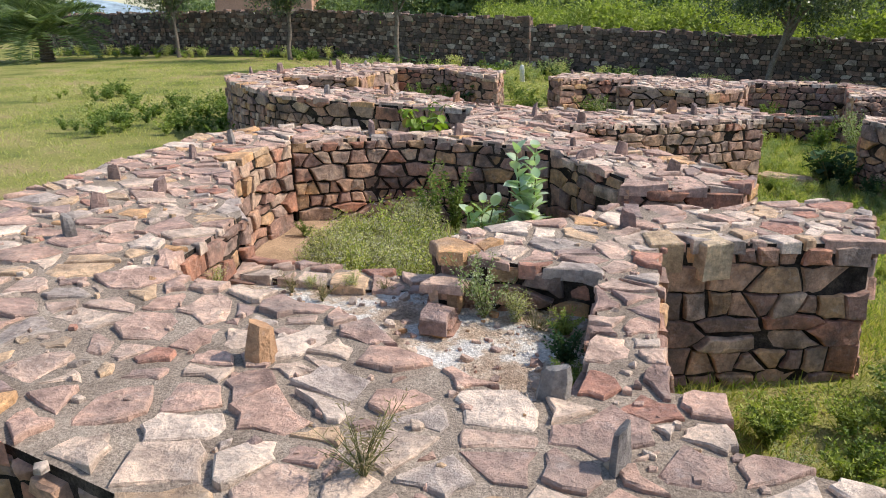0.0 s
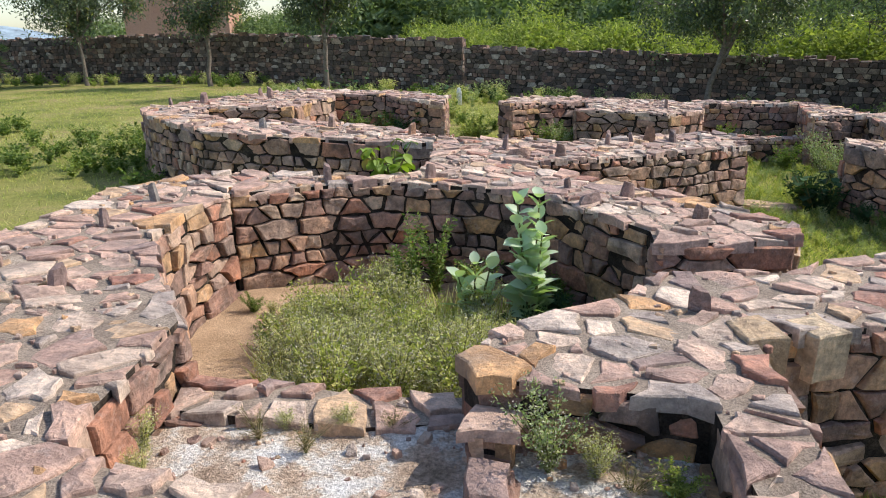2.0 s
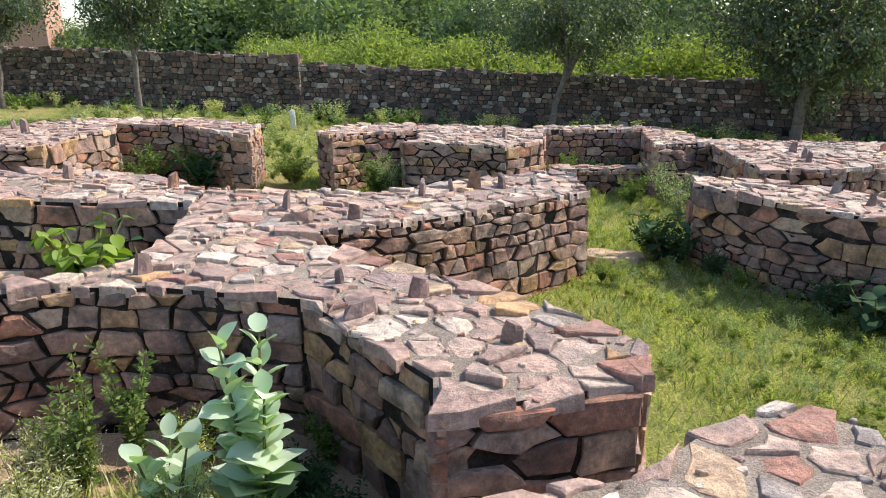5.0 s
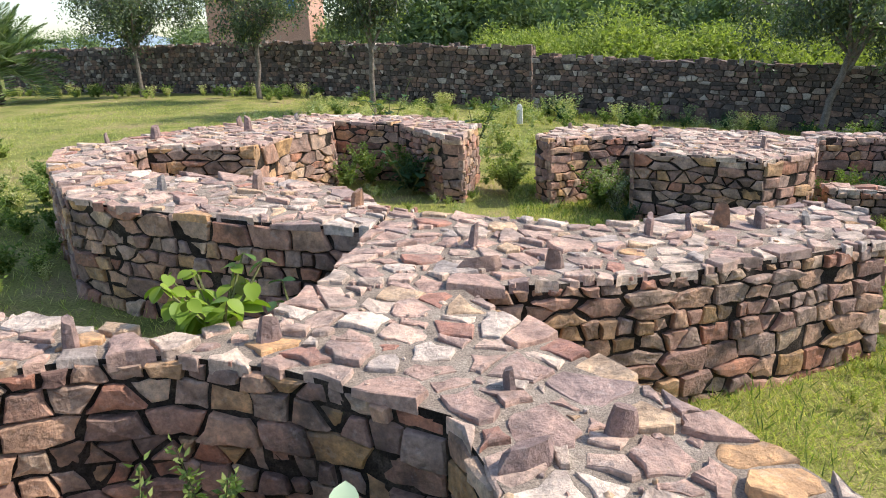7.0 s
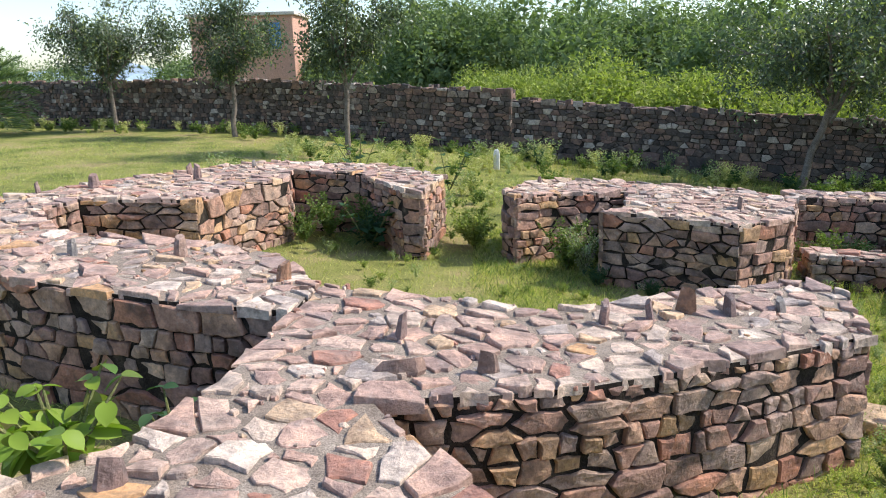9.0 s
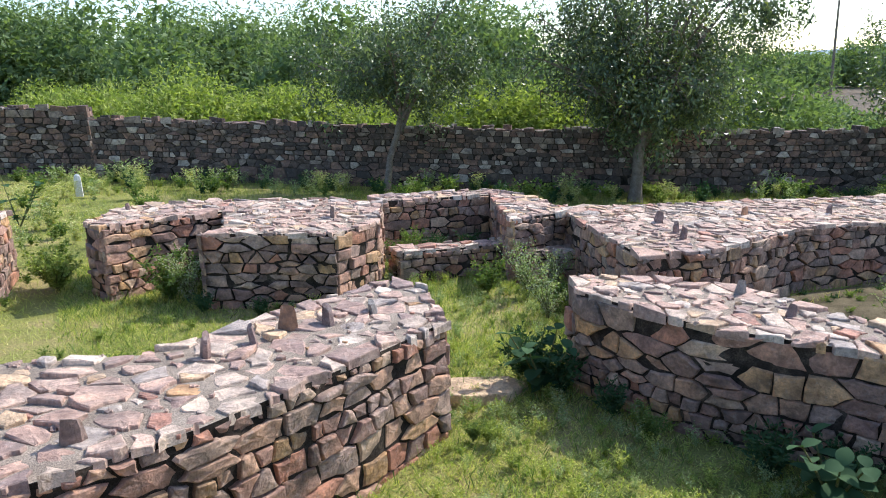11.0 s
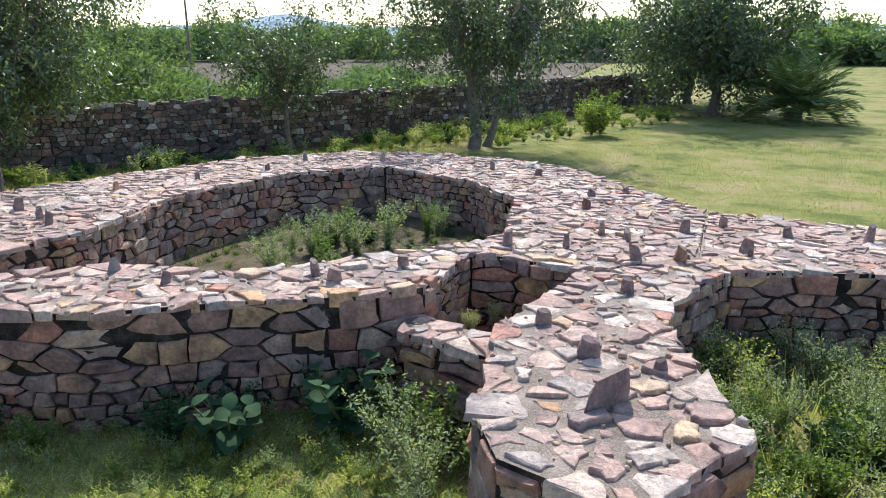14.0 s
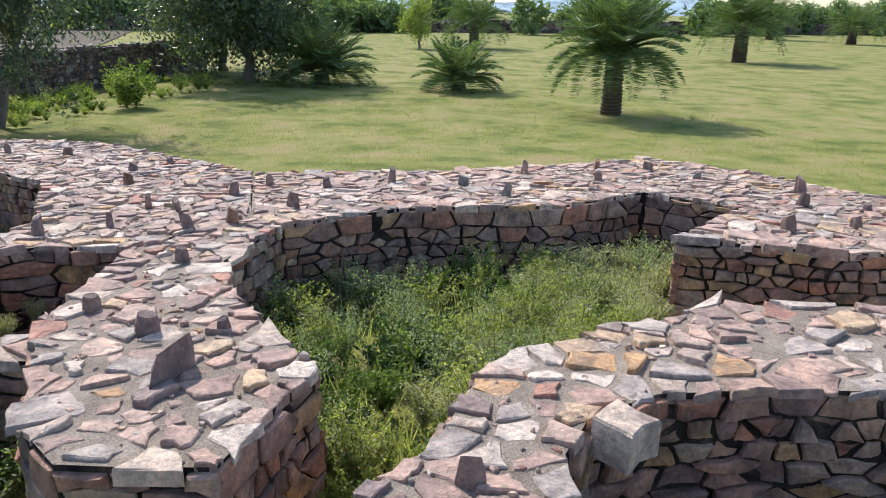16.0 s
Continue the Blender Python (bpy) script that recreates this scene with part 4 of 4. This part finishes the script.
# weeds left of the walls and along the boundary
weed_field("meadow_weeds", "leafy green weeds left to grow beside the ruin", ["leafy", "bright", "grassy", "leafy"], -10.0, -2.4, 12.5, 22.0, 120, 0.35, 0.85, lambda x, y: math.hypot((x + 5.2) / 2.4, (y - 17.2) / 2.6) < 1 or math.hypot((x + 3.1) / 0.7, (y - 13.3) / 1.2) < 1 or math.hypot((x + 8.8) / 1.0, (y - 20.0) / 1.2) < 1)
weed_field("rear_weeds", "tall green weeds behind the ruined cells", ["leafy", "bright", "grassy", "silver", "grassy", "grassy"], -4.5, 4.0, 21.0, 31.0, 200, 0.4, 1.05, lambda x, y: True)
weed_field("wall_foot_weeds", "tall weeds along the foot of the boundary wall", ["leafy", "dark", "silver", "bright", "grassy"], 3.0, 36.0, 12.0, 32.0, 240, 0.5, 1.25, lambda x, y: 0.5 < (31.5 - 0.5457 * (x - 2.85)) - y < 3.2)
weed_field("west_foot_weeds", "weeds along the western boundary wall", ["leafy", "grassy", "bright"], -22.0, 2.0, 30.0, 42.0, 100, 0.5, 1.2, lambda x, y: 0.4 < (32.0 - 0.428 * (x - 2.85)) - y < 3.5)
weed_field("lawn_edge_weeds", "bright weeds where the lawn meets the wall", ["bright", "leafy", "bright"], 27.0, 42.0, 7.0, 16.0, 110, 0.5, 1.4, lambda x, y: 1.0 < (31.5 - 0.5457 * (x - 2.85)) - y < 5.5)
weed_field("court_ground_cover", "creeping green ground cover in the court's shade", ["bright", "silver", "silver", "flowering"], 4.3, 8.6, 8.6, 17.5, 750, 0.14, 0.34, lambda x, y: x + 0.25 * (y - 8.6) > 4.9)
weed_field("cell_ground_cover", "low green weeds on the floor of the round cell", ["dark", "dark", "leafy"], 8.8, 15.8, 9.9, 14.4, 220, 0.2, 0.4, lambda x, y: True)
weed_field("wall_foot_cover", "small weeds at the feet of the ruined walls", ["silver", "leafy", "bright"], -1.2, 6.5, 13.0, 20.0, 120, 0.15, 0.4, lambda x, y: True)
plant("bright", 31.4, 10.4, 3.6)
plant("leafy", 31.8, 10.1, 3.2)


def broad_leaf(length, width, cup, n=5):
    """A cupped oval leaf along +y, in two rows of faces with a lowered midrib."""
    verts, faces = [], []
    for k in range(n + 1):
        t = k / n
        w = width * math.sin(math.pi * min(1, t * 0.93 + 0.07)) ** 0.7 * 0.5
        z = -cup * t * t * length
        verts += [(-w, t * length, z + 0.25 * w), (0, t * length, z), (w, t * length, z + 0.25 * w)]
    for k in range(n):
        a = 3 * k
        faces += [(a, a + 1, a + 4, a + 3), (a + 1, a + 2, a + 5, a + 4)]
    return verts, faces


def broad_plant(name, label, x, y, lift, height, stems, pairs, length, width, material, seed, lean=0.15, droop=25.0, group=""):
    """A sturdy plant with large opposite leaves, each a part of its own."""
    pr = random.Random(seed)
    top = thing(name, label, "plant", group, (x, y, ground_z(x, y) + lift))
    v, f = broad_leaf(length, width, 0.25)
    leaf = mesh_of("leaf", v, f, material, True)
    for _ in range(stems):
        a, h = pr.uniform(0, 6.283), height * pr.uniform(0.65, 1.0)
        tip = Vector((math.cos(a) * lean, math.sin(a) * lean, 1)) * h
        bag = Bag()
        tube(bag, [tip * t for t in (-0.03, 0.33, 0.66, 1)], [0.014, 0.012, 0.009, 0.005], 5)
        child("stem", bag.mesh("stem", M_STEM), top)
        turn = pr.uniform(0, 360)
        for k in range(pairs):
            t = 0.18 + 0.82 * k / max(1, pairs - 1)
            p = tip * t
            for half in (0, 180):
                s = (0.65 + 0.5 * math.sin(math.pi * min(1, t + 0.15))) * pr.uniform(0.85, 1.1)
                ob = child("leaf", leaf, top)
                ob.matrix_basis = pose(p.x, p.y, p.z, pr.uniform(-22, 22) + 50 - droop + 14 * t, pr.uniform(-25, 25), turn + half + pr.uniform(-25, 25)) @ Matrix.Diagonal((s, s, s, 1))
            turn += 90 + pr.uniform(-15, 15)
    return top


broad_plant("milkweed", "tall milkweed shrub with pale broad leaves", 1.42, 8.82, 0.08, 1.1, 4, 12, 0.19, 0.145, M_MILKWEED, 1, 0.10, 14.0)
broad_plant("milkweed", "smaller milkweed shrub with grey-green leaves", 1.0, 8.9, 0.08, 0.52, 3, 5, 0.20, 0.14, M_MILKWEED, 2, 0.25, 12.0)
broad_plant("fig_sapling", "young fig sapling with glossy yellow-green leaves", 0.40, 10.72, 0.82, 0.40, 12, 4, 0.15, 0.12, M_PEEPAL, 3, 0.75, 85.0)
broad_plant("fig_sapling", "small dark fig sapling in the wall's corner", 0.66, 11.25, 0.55, 0.42, 3, 3, 0.14, 0.1, M_BROAD, 4, 0.5, 70.0)
for i, (x, y, h) in enumerate(((6.12, 13.25, 0.6), (6.8, 10.75, 0.55), (7.3, 10.05, 0.6), (-0.85, 24.5, 1.3), (1.3, 23.6, 1.1), (0.45, 18.3, 0.75))):
    broad_plant("broadleaf_weed", "low weed with wide dark green leaves", x, y, 0, h, 4, 4, 0.2, 0.16, M_BROAD, 10 + i, 0.6, 40.0, "broad-leaved weeds")


# ---- trees ----
def tree(name, label, seed, x, y, height, trunk_r, crown_w, crown_low, leaves, leaf, material, lean=(0, 0), forks=2, airy=1.0):
    rng, pr = np.random.default_rng(seed), random.Random(seed)
    top = thing(name, label, "tree", "trees by the boundary wall", (x, y, ground_z(x, y)))
    bag = Bag()
    mid = (crown_low + height) / 2
    start = crown_low * 0.95
    trunk = [Vector((lean[0] * t, lean[1] * t, start * t)) + Vector((pr.uniform(-1, 1), pr.uniform(-1, 1), 0)) * trunk_r * 0.6 * (t > 0) for t in (-0.04, 0.2, 0.45, 0.7, 1)]
    tube(bag, trunk, [trunk_r * 1.35, trunk_r, trunk_r * 0.92, trunk_r * 0.85, trunk_r * 0.8], 8)
    child("trunk", bag.mesh("trunk", M_BARK, True), top)
    ends = []
    for i in range(forks * 4):
        a = 6.283 * i / (forks * 4) + pr.uniform(-0.4, 0.4)
        e = pr.uniform(-0.8, 1.0)
        r = crown_w * 0.5 * math.sqrt(max(0.08, 1 - e * e * (1 if e > 0 else 0.55))) * pr.uniform(0.55, 0.95)
        end = Vector((lean[0] + math.cos(a) * r, lean[1] + math.sin(a) * r, mid + e * (height - mid)))
        base = trunk[-1] + Vector((0, 0, pr.uniform(-0.25, 0.1) * start))
        knee = base.lerp(end, 0.5) + Vector((0, 0, (0.06 + 0.05 * max(0, -e)) * height))
        limb = Bag()
        tube(limb, [base, base.lerp(knee, 0.5), knee, knee.lerp(end, 0.5), end], [trunk_r * 0.55, trunk_r * 0.42, trunk_r * 0.3, trunk_r * 0.18, trunk_r * 0.06], 5)
        for t in (0.35, 0.55, 0.75, 0.95):
            p = base.lerp(knee, t * 2) if t < 0.5 else knee.lerp(end, t * 2 - 1)
            for _ in range(3):
                d = Vector((pr.uniform(-1, 1), pr.uniform(-1, 1), pr.uniform(-0.8, 0.7))) * crown_w * 0.17
                tube(limb, [p, p + d * 0.6 + Vector((0, 0, 0.1)), p + d], [trunk_r * 0.12, trunk_r * 0.08, trunk_r * 0.03], 3)
                ends += [p + d, p + d * 0.6]
        child("limb", limb.mesh("limb", M_BARK), top)
    ends = np.array([tuple(p) for p in ends])
    share = rng.gamma(0.7, 1.0, len(ends)) * (rng.random(len(ends)) > 0.3)
    bunches = max(40, leaves // 60)
    bunch = ends[rng.choice(len(ends), bunches, p=share / share.sum())] + rng.normal(size=(bunches, 3)) * crown_w * 0.055 * airy
    pick = rng.integers(0, bunches, leaves)
    swing = rng.uniform(0.10, 0.24, bunches)[pick][:, None] * leaf / 0.14
    base = bunch[pick] + rng.normal(size=(leaves, 3)) * swing * (1, 1, 1.5)
    way = rng.normal(size=(leaves, 3)) * (0.8, 0.8, 0.5) + (0, 0, -0.7)
    child("crown", quads_mesh("crown", leaf_quads(base, way, leaf * rng.uniform(0.6, 1.3, leaves), leaf * 0.4, rng), material), top)
    return top


tree("slender_tree", "slender young tree with a bare pale trunk", 1, -2.1, 29.3, 5.6, 0.085, 3.6, 2.6, 9000, 0.14, M_TREE, (0.1, 0), 2)
tree("slender_tree", "slender young tree with a bare pale trunk", 2, -7.2, 34.0, 5.4, 0.09, 3.8, 2.6, 9000, 0.14, M_TREE, (0.1, 0), 2)
tree("slender_tree", "slender young tree with a bare pale trunk", 3, -13.3, 37.0, 5.4, 0.09, 5.0, 2.2, 13000, 0.15, M_TREE, (0.0, 0), 2)
tree("leaning_tree", "thin leaning tree with an airy drooping crown", 4, 9.78, 26.0, 6.6, 0.10, 5.2, 2.2, 15000, 0.13, M_TREE, (0.5, 0), 2, 1.3)
tree("shade_tree", "dense round dark tree on a short trunk", 5, 15.55, 22.6, 6.8, 0.16, 7.4, 1.9, 34000, 0.14, M_TREE, (0.2, 0), 5, 0.85)
tree("thin_tree", "thin many-stemmed tree with sparse leaves", 6, 23.4, 19.2, 5.2, 0.09, 4.8, 1.7, 8000, 0.13, M_TREE, (0, 0), 2, 1.2)
tree("forked_tree", "forked dark tree with spreading limbs", 7, 26.5, 13.9, 8.4, 0.19, 11.5, 2.7, 22000, 0.15, M_TREE, (0.5, 0.2), 3, 1.1)
tree("forked_tree", "forked dark tree with spreading limbs", 17, 27.2, 13.6, 7.4, 0.13, 7.0, 2.6, 12000, 0.15, M_TREE, (0.9, -0.6), 2, 1.1)
tree("shade_tree", "broad dark tree at the lawn's edge", 8, 41.0, 5.4, 7.8, 0.26, 9.0, 1.6, 22000, 0.26, M_TREE, (0, 0), 3, 1.2)
tree("shade_tree", "broad dark tree at the lawn's edge", 9, 47.5, 6.4, 7.4, 0.24, 8.0, 1.6, 14000, 0.28, M_TREE, (0, 0), 3, 1.2)
tree("lawn_tree", "small young tree standing on the lawn", 10, 71.0, -12.4, 4.6, 0.12, 3.8, 1.2, 4000, 0.22, M_BUSH, (0, 0), 2, 1.2)


# ---- palms ----
def frond_mesh(seed, long, droop):
    rng, verts, n = np.random.default_rng(seed), [], 56
    t = np.linspace(0.12, 1, n)
    x = long * t * (1 - 0.16 * t * droop)
    z = long * (0.32 * t - droop * 0.75 * t ** 2.1)
    spine = np.stack([x, 0 * x, z], 1)
    out = []
    for s in (-1, 1):
        way = np.stack([0.62 + 0 * t, s * (0.75 + 0 * t), 0.22 - 0.35 * t], 1) + rng.normal(size=(n, 3)) * 0.08
        out.append(leaf_quads(spine, way, long * 0.24 * np.sin(np.pi * (0.1 + 0.82 * t)) + 0.05, 0.042, rng, 0.1))
    rib = []
    for i in range(n - 1):
        a, b, w = spine[i], spine[i + 1], 0.018 * (1.2 - t[i])
        rib.append([a + (0, -w, 0), a + (0, w, 0), b + (0, w, 0), b + (0, -w, 0)])
    out.append(np.array(rib))
    return quads_mesh("frond", np.concatenate(out), M_PALM)


def palm(label, seed, x, y, trunk, radius, long, fronds):
    pr = random.Random(seed)
    top = thing("date_palm", label, "palm", "palms on the lawn", (x, y, ground_z(x, y)))
    bag, k = Bag(), max(3, int(trunk / 0.12))
    for i in range(k):
        z0, z1 = -0.1 + trunk * i / k, -0.1 + trunk * (i + 1) / k
        r = radius * (1.12 - 0.2 * i / k)
        tube(bag, [(0, 0, z0), (0, 0, z0 * 0.4 + z1 * 0.6), (0, 0, z1)], [r * 0.86, r * pr.uniform(1.02, 1.12), r * 0.84], 10)
    child("trunk", bag.mesh("trunk", M_PALMBARK), top)
    kinds = [frond_mesh(seed * 10 + i, long, d) for i, d in enumerate((0.3, 0.65, 1.05))]
    for i in range(fronds):
        u = i / fronds
        kind = kinds[0 if u < 0.35 else 1 if u < 0.7 else 2]
        ob = child("frond", kind, top)
        ob.matrix_basis = pose(0, 0, trunk - 0.12, pr.uniform(-8, 8), -58 + 62 * u + pr.uniform(-8, 8), i * 137.5 + pr.uniform(-12, 12)) @ Matrix.Diagonal((1, 1, 1, 1))
    return top


palm("young date palm with a thick short trunk", 1, 26.05, -6.45, 2.15, 0.36, 2.7, 72)
palm("low bushy date palm without a visible trunk", 2, 39.1, 2.05, 0.6, 0.4, 3.0, 64)
palm("low bushy date palm without a visible trunk", 3, 35.1, -3.7, 0.45, 0.35, 2.4, 50)
palm("date palm on a stout trunk far across the lawn", 4, 51.2, -33.0, 2.8, 0.55, 3.9, 60)
palm("date palm on a stout trunk far across the lawn", 5, 71.9, -18.3, 2.2, 0.5, 4.0, 54)
palm("date palm on a stout trunk far across the lawn", 6, 95.0, -75.0, 3.0, 0.6, 4.6, 50)
palm("date palm on a stout trunk far across the lawn", 7, 80.0, -75.0, 2.0, 0.6, 4.2, 50)
palm("bushy date palm by the boundary wall", 8, -19.0, 35.8, 1.2, 0.3, 3.2, 60)


# ---- far greenery ----
def leaf_clouds(name, label, material, spots, seed, per, leaf):
    rng, out = np.random.default_rng(seed), []
    for x, y, r, h in spots:
        n = int(per * r * r)
        d = rng.normal(size=(n, 3))
        d /= np.linalg.norm(d, axis=1, keepdims=True)
        lumps = rng.normal(size=(9, 3))
        lumps /= np.linalg.norm(lumps, axis=1, keepdims=True)
        bulge = 0.72 + 0.36 * np.max(d @ lumps.T, axis=1) ** 4
        p = d * (bulge * rng.uniform(0.55, 1.0, n) ** 0.5)[:, None] * (r, r, h * 0.62) + (x, y, ground_z(x, y) + h * 0.42)
        p = p[p[:, 2] > ground_z(x, y) - 0.1]
        way = rng.normal(size=p.shape) * (1, 1, 0.6) + d[: len(p)] * 0.6 + (0, 0, 0.3)
        out.append(leaf_quads(p, way, leaf * rng.uniform(0.6, 1.4, len(p)), leaf * 0.3, rng))
        heart = (p - (x, y, ground_z(x, y) + h * 0.42)) * 0.72 + (x, y, ground_z(x, y) + h * 0.40)
        heart = heart[: len(p) // 2]
        out.append(leaf_quads(heart, rng.normal(size=heart.shape), leaf * 1.5, leaf * 0.8, rng))
    return tagged(new(name, quads_mesh(name, np.concatenate(out), material)), label, "bushes", kind="stuff")


frng = random.Random(12)
behind = lambda x: 31.5 - 0.5457 * (x - 2.85) if x > 2.85 else 32.0 - 0.428 * (x - 2.85)
near_bushes = [(x, behind(x) + frng.uniform(3.5, 9), frng.uniform(1.3, 2.6), frng.uniform(1.6, 3.4)) for x in [2 + 0.45 * i for i in range(46)]]
leaf_clouds("bright_bushes", "bright green thorny bushes behind the wall", M_BUSH, near_bushes, 1, 600, 0.17)
east_bushes = [(x, behind(x) + frng.uniform(2.5, 14), frng.uniform(1.5, 2.8), frng.uniform(2.8, 4.9)) for x in [16 + 0.42 * i for i in range(20)]]
leaf_clouds("green_bushes", "rounded green bushes beyond the wall's far stretch", M_FARTREE, east_bushes, 7, 420, 0.18)
mid_woods = [(x, behind(x) + frng.uniform(12, 34), frng.uniform(2.5, 4.8), frng.uniform(5.0, 8.0)) for x in [-3.5 + 0.42 * i for i in range(64)]] + [(frng.uniform(-60, -6), frng.uniform(62, 95), frng.uniform(2, 4), frng.uniform(3, 5.5)) for _ in range(26)]
leaf_clouds("far_woods", "dark green scrub woodland beyond the wall", M_FARTREE, mid_woods, 2, 120, 0.32)
lawn_woods = [(frng.uniform(105, 150), frng.uniform(-170, 25), frng.uniform(3, 6), frng.uniform(5, 8)) for _ in range(70)] + [(frng.uniform(60, 110), frng.uniform(-190, -140), frng.uniform(3, 6), frng.uniform(5, 8)) for _ in range(30)]
leaf_clouds("lawn_edge_woods", "dark trees along the lawn's far edge", M_FARTREE, lawn_woods, 3, 26, 1.0)
far_line = [(frng.uniform(60, 170), frng.uniform(50, 130), frng.uniform(3, 6), frng.uniform(3.5, 7)) for _ in range(75)]
leaf_clouds("field_trees", "scattered trees in the dry fields", M_FARTREE, far_line, 4, 40, 0.7)
field_scrub = [(x, behind(x) + frng.uniform(9, 34), frng.uniform(1.6, 2.8), frng.uniform(1.1, 2.0)) for x in [26 + 1.0 * i for i in range(30)]]
leaf_clouds("field_scrub", "low dull green scrub in the fields behind the wall", M_FARTREE, field_scrub, 9, 90, 0.3)
long_wall("wall_lawn_far", (118.0, 20.0), (118.0, -180.0), 2.0, 23, size=4.0, parts=0)
sheet("field", 52.0, 900.0, 16.0, 900.0, 20.0, lambda x, y: ground_z(x, y) + 0.06, M_FIELD, "bare brown fields beyond the wall")


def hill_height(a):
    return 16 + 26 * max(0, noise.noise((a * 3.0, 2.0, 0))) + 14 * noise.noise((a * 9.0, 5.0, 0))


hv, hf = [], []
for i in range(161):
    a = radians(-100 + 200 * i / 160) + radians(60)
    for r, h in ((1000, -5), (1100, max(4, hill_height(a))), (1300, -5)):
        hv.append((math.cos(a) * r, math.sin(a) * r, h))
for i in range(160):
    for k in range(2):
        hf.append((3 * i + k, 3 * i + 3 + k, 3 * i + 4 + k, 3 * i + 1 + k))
tagged(new("backdrop_hills", mesh_of("backdrop_hills", hv, hf, M_HILL, True)), "low hills on the horizon with blue haze painted into their colour", "hills", kind="structure")

pole = thing("utility_pole", "thin grey utility pole far in the fields", "pole", at=(76.0, 60.0, ground_z(76.0)))
pole_bag = Bag()
tube(pole_bag, [(0, 0, -0.2), (0, 0, 5), (0, 0, 10)], [0.16, 0.13, 0.1], 8)
child("shaft", pole_bag.mesh("shaft", M_BARK), pole)

# ---- house beyond the wall ----
house = thing("house", "small brick-red house seen over the boundary wall", "house", at=(-16.8, 66.0, ground_z(-16.8)))
M_RED = earthy("red_wash", [(0.3, (0.46, 0.26, 0.19)), (0.7, (0.54, 0.33, 0.25))], 0.6, 0.01)
M_BLUE = earthy("blue_paint", [(0.3, (0.10, 0.22, 0.45)), (0.7, (0.14, 0.28, 0.52))], 0.6, 0.01)
M_PALE = earthy("pale_wash", [(0.3, (0.50, 0.45, 0.40)), (0.7, (0.62, 0.58, 0.52))], 0.6, 0.01)
for nm, size, at, mat in (("wall", (8.0, 5.0, 6.6), (0, 0, 3.2), M_RED), ("roof", (8.5, 5.5, 0.25), (0, 0, 6.6), M_PALE), ("door", (0.9, 0.12, 1.9), (2.6, -2.55, 5.0), M_BLUE), ("window", (1.0, 0.1, 0.9), (-1.8, -2.55, 5.6), M_PALE)):
    bm = bmesh.new()
    bmesh.ops.create_cube(bm, size=1.0)
    bmesh.ops.scale(bm, vec=size, verts=bm.verts)
    bmesh.ops.bevel(bm, geom=bm.edges[:], offset=0.03, segments=1, affect="EDGES")
    me = bpy.data.meshes.new(nm)
    bm.to_mesh(me), bm.free()
    me.materials.append(mat)
    ob = child(nm, me, house)
    ob.location = at


# ---- grass ----
def grass(name, label, area, count, height, seed, material, spread=0.35):
    rng = np.random.default_rng(seed)
    x0, x1, y0, y1 = area
    px, py = rng.uniform(x0, x1, count), rng.uniform(y0, y1, count)
    patch = np.sin(px * 2.1 + 3 * np.sin(py * 0.9)) * np.sin(py * 1.7 + 2 * np.sin(px * 1.3))
    ok = ~in_walls(px, py) & (rng.uniform(-1.6, 1, count) < patch)
    px, py = px[ok], py[ok]
    n = len(px)
    base = np.stack([px, py, np.array([ground_z(a) for a in px]) - 0.04], 1)
    way = np.stack([rng.normal(0, spread, n), rng.normal(0, spread, n), np.ones(n)], 1)
    return tagged(new(name, quads_mesh(name, leaf_quads(base, way, height * rng.uniform(0.5, 1.4, n) + 0.03, 0.005 + height * 0.03, rng, 0.1), material)), label, "grass", kind="stuff")


grass("court_grass", "short yellow-green grass in the court", (2.0, 9.0, 7.5, 20.5), 260000, 0.04, 1, M_STRAW, 1.1)
grass("pit_tall_grass", "tall wispy grass in the walled cells", (6.2, 9.7, 3.9, 7.6), 3500, 0.30, 6, M_TALLGRASS, 0.4)
grass("pit_tall_grass", "tall wispy grass in the pit by the walk", (-0.35, 1.3, 7.3, 9.2), 7000, 0.32, 7, M_TALLGRASS, 0.4)
grass("court_tufts", "longer grass tufts along the court walls", (2.0, 9.0, 8.0, 20.0), 22000, 0.12, 8, M_WEED, 0.6)
grass("near_grass", "grass at the foot of the walls", (1.7, 6.5, 2.5, 8.5), 50000, 0.08, 2, M_GRASS, 0.7)
grass("meadow_grass", "grass of the meadow behind the walls", (-14.0, 4.0, 7.0, 34.0), 110000, 0.07, 3, M_STRAW, 0.8)
grass("wall_foot_grass", "rough grass before the boundary wall", (4.0, 30.0, 14.0, 31.0), 90000, 0.13, 4, M_GRASS)
grass("lawn_grass", "mown grass of the lawn", (12.0, 36.0, -10.0, 12.0), 100000, 0.05, 5, M_GRASS, 0.9)
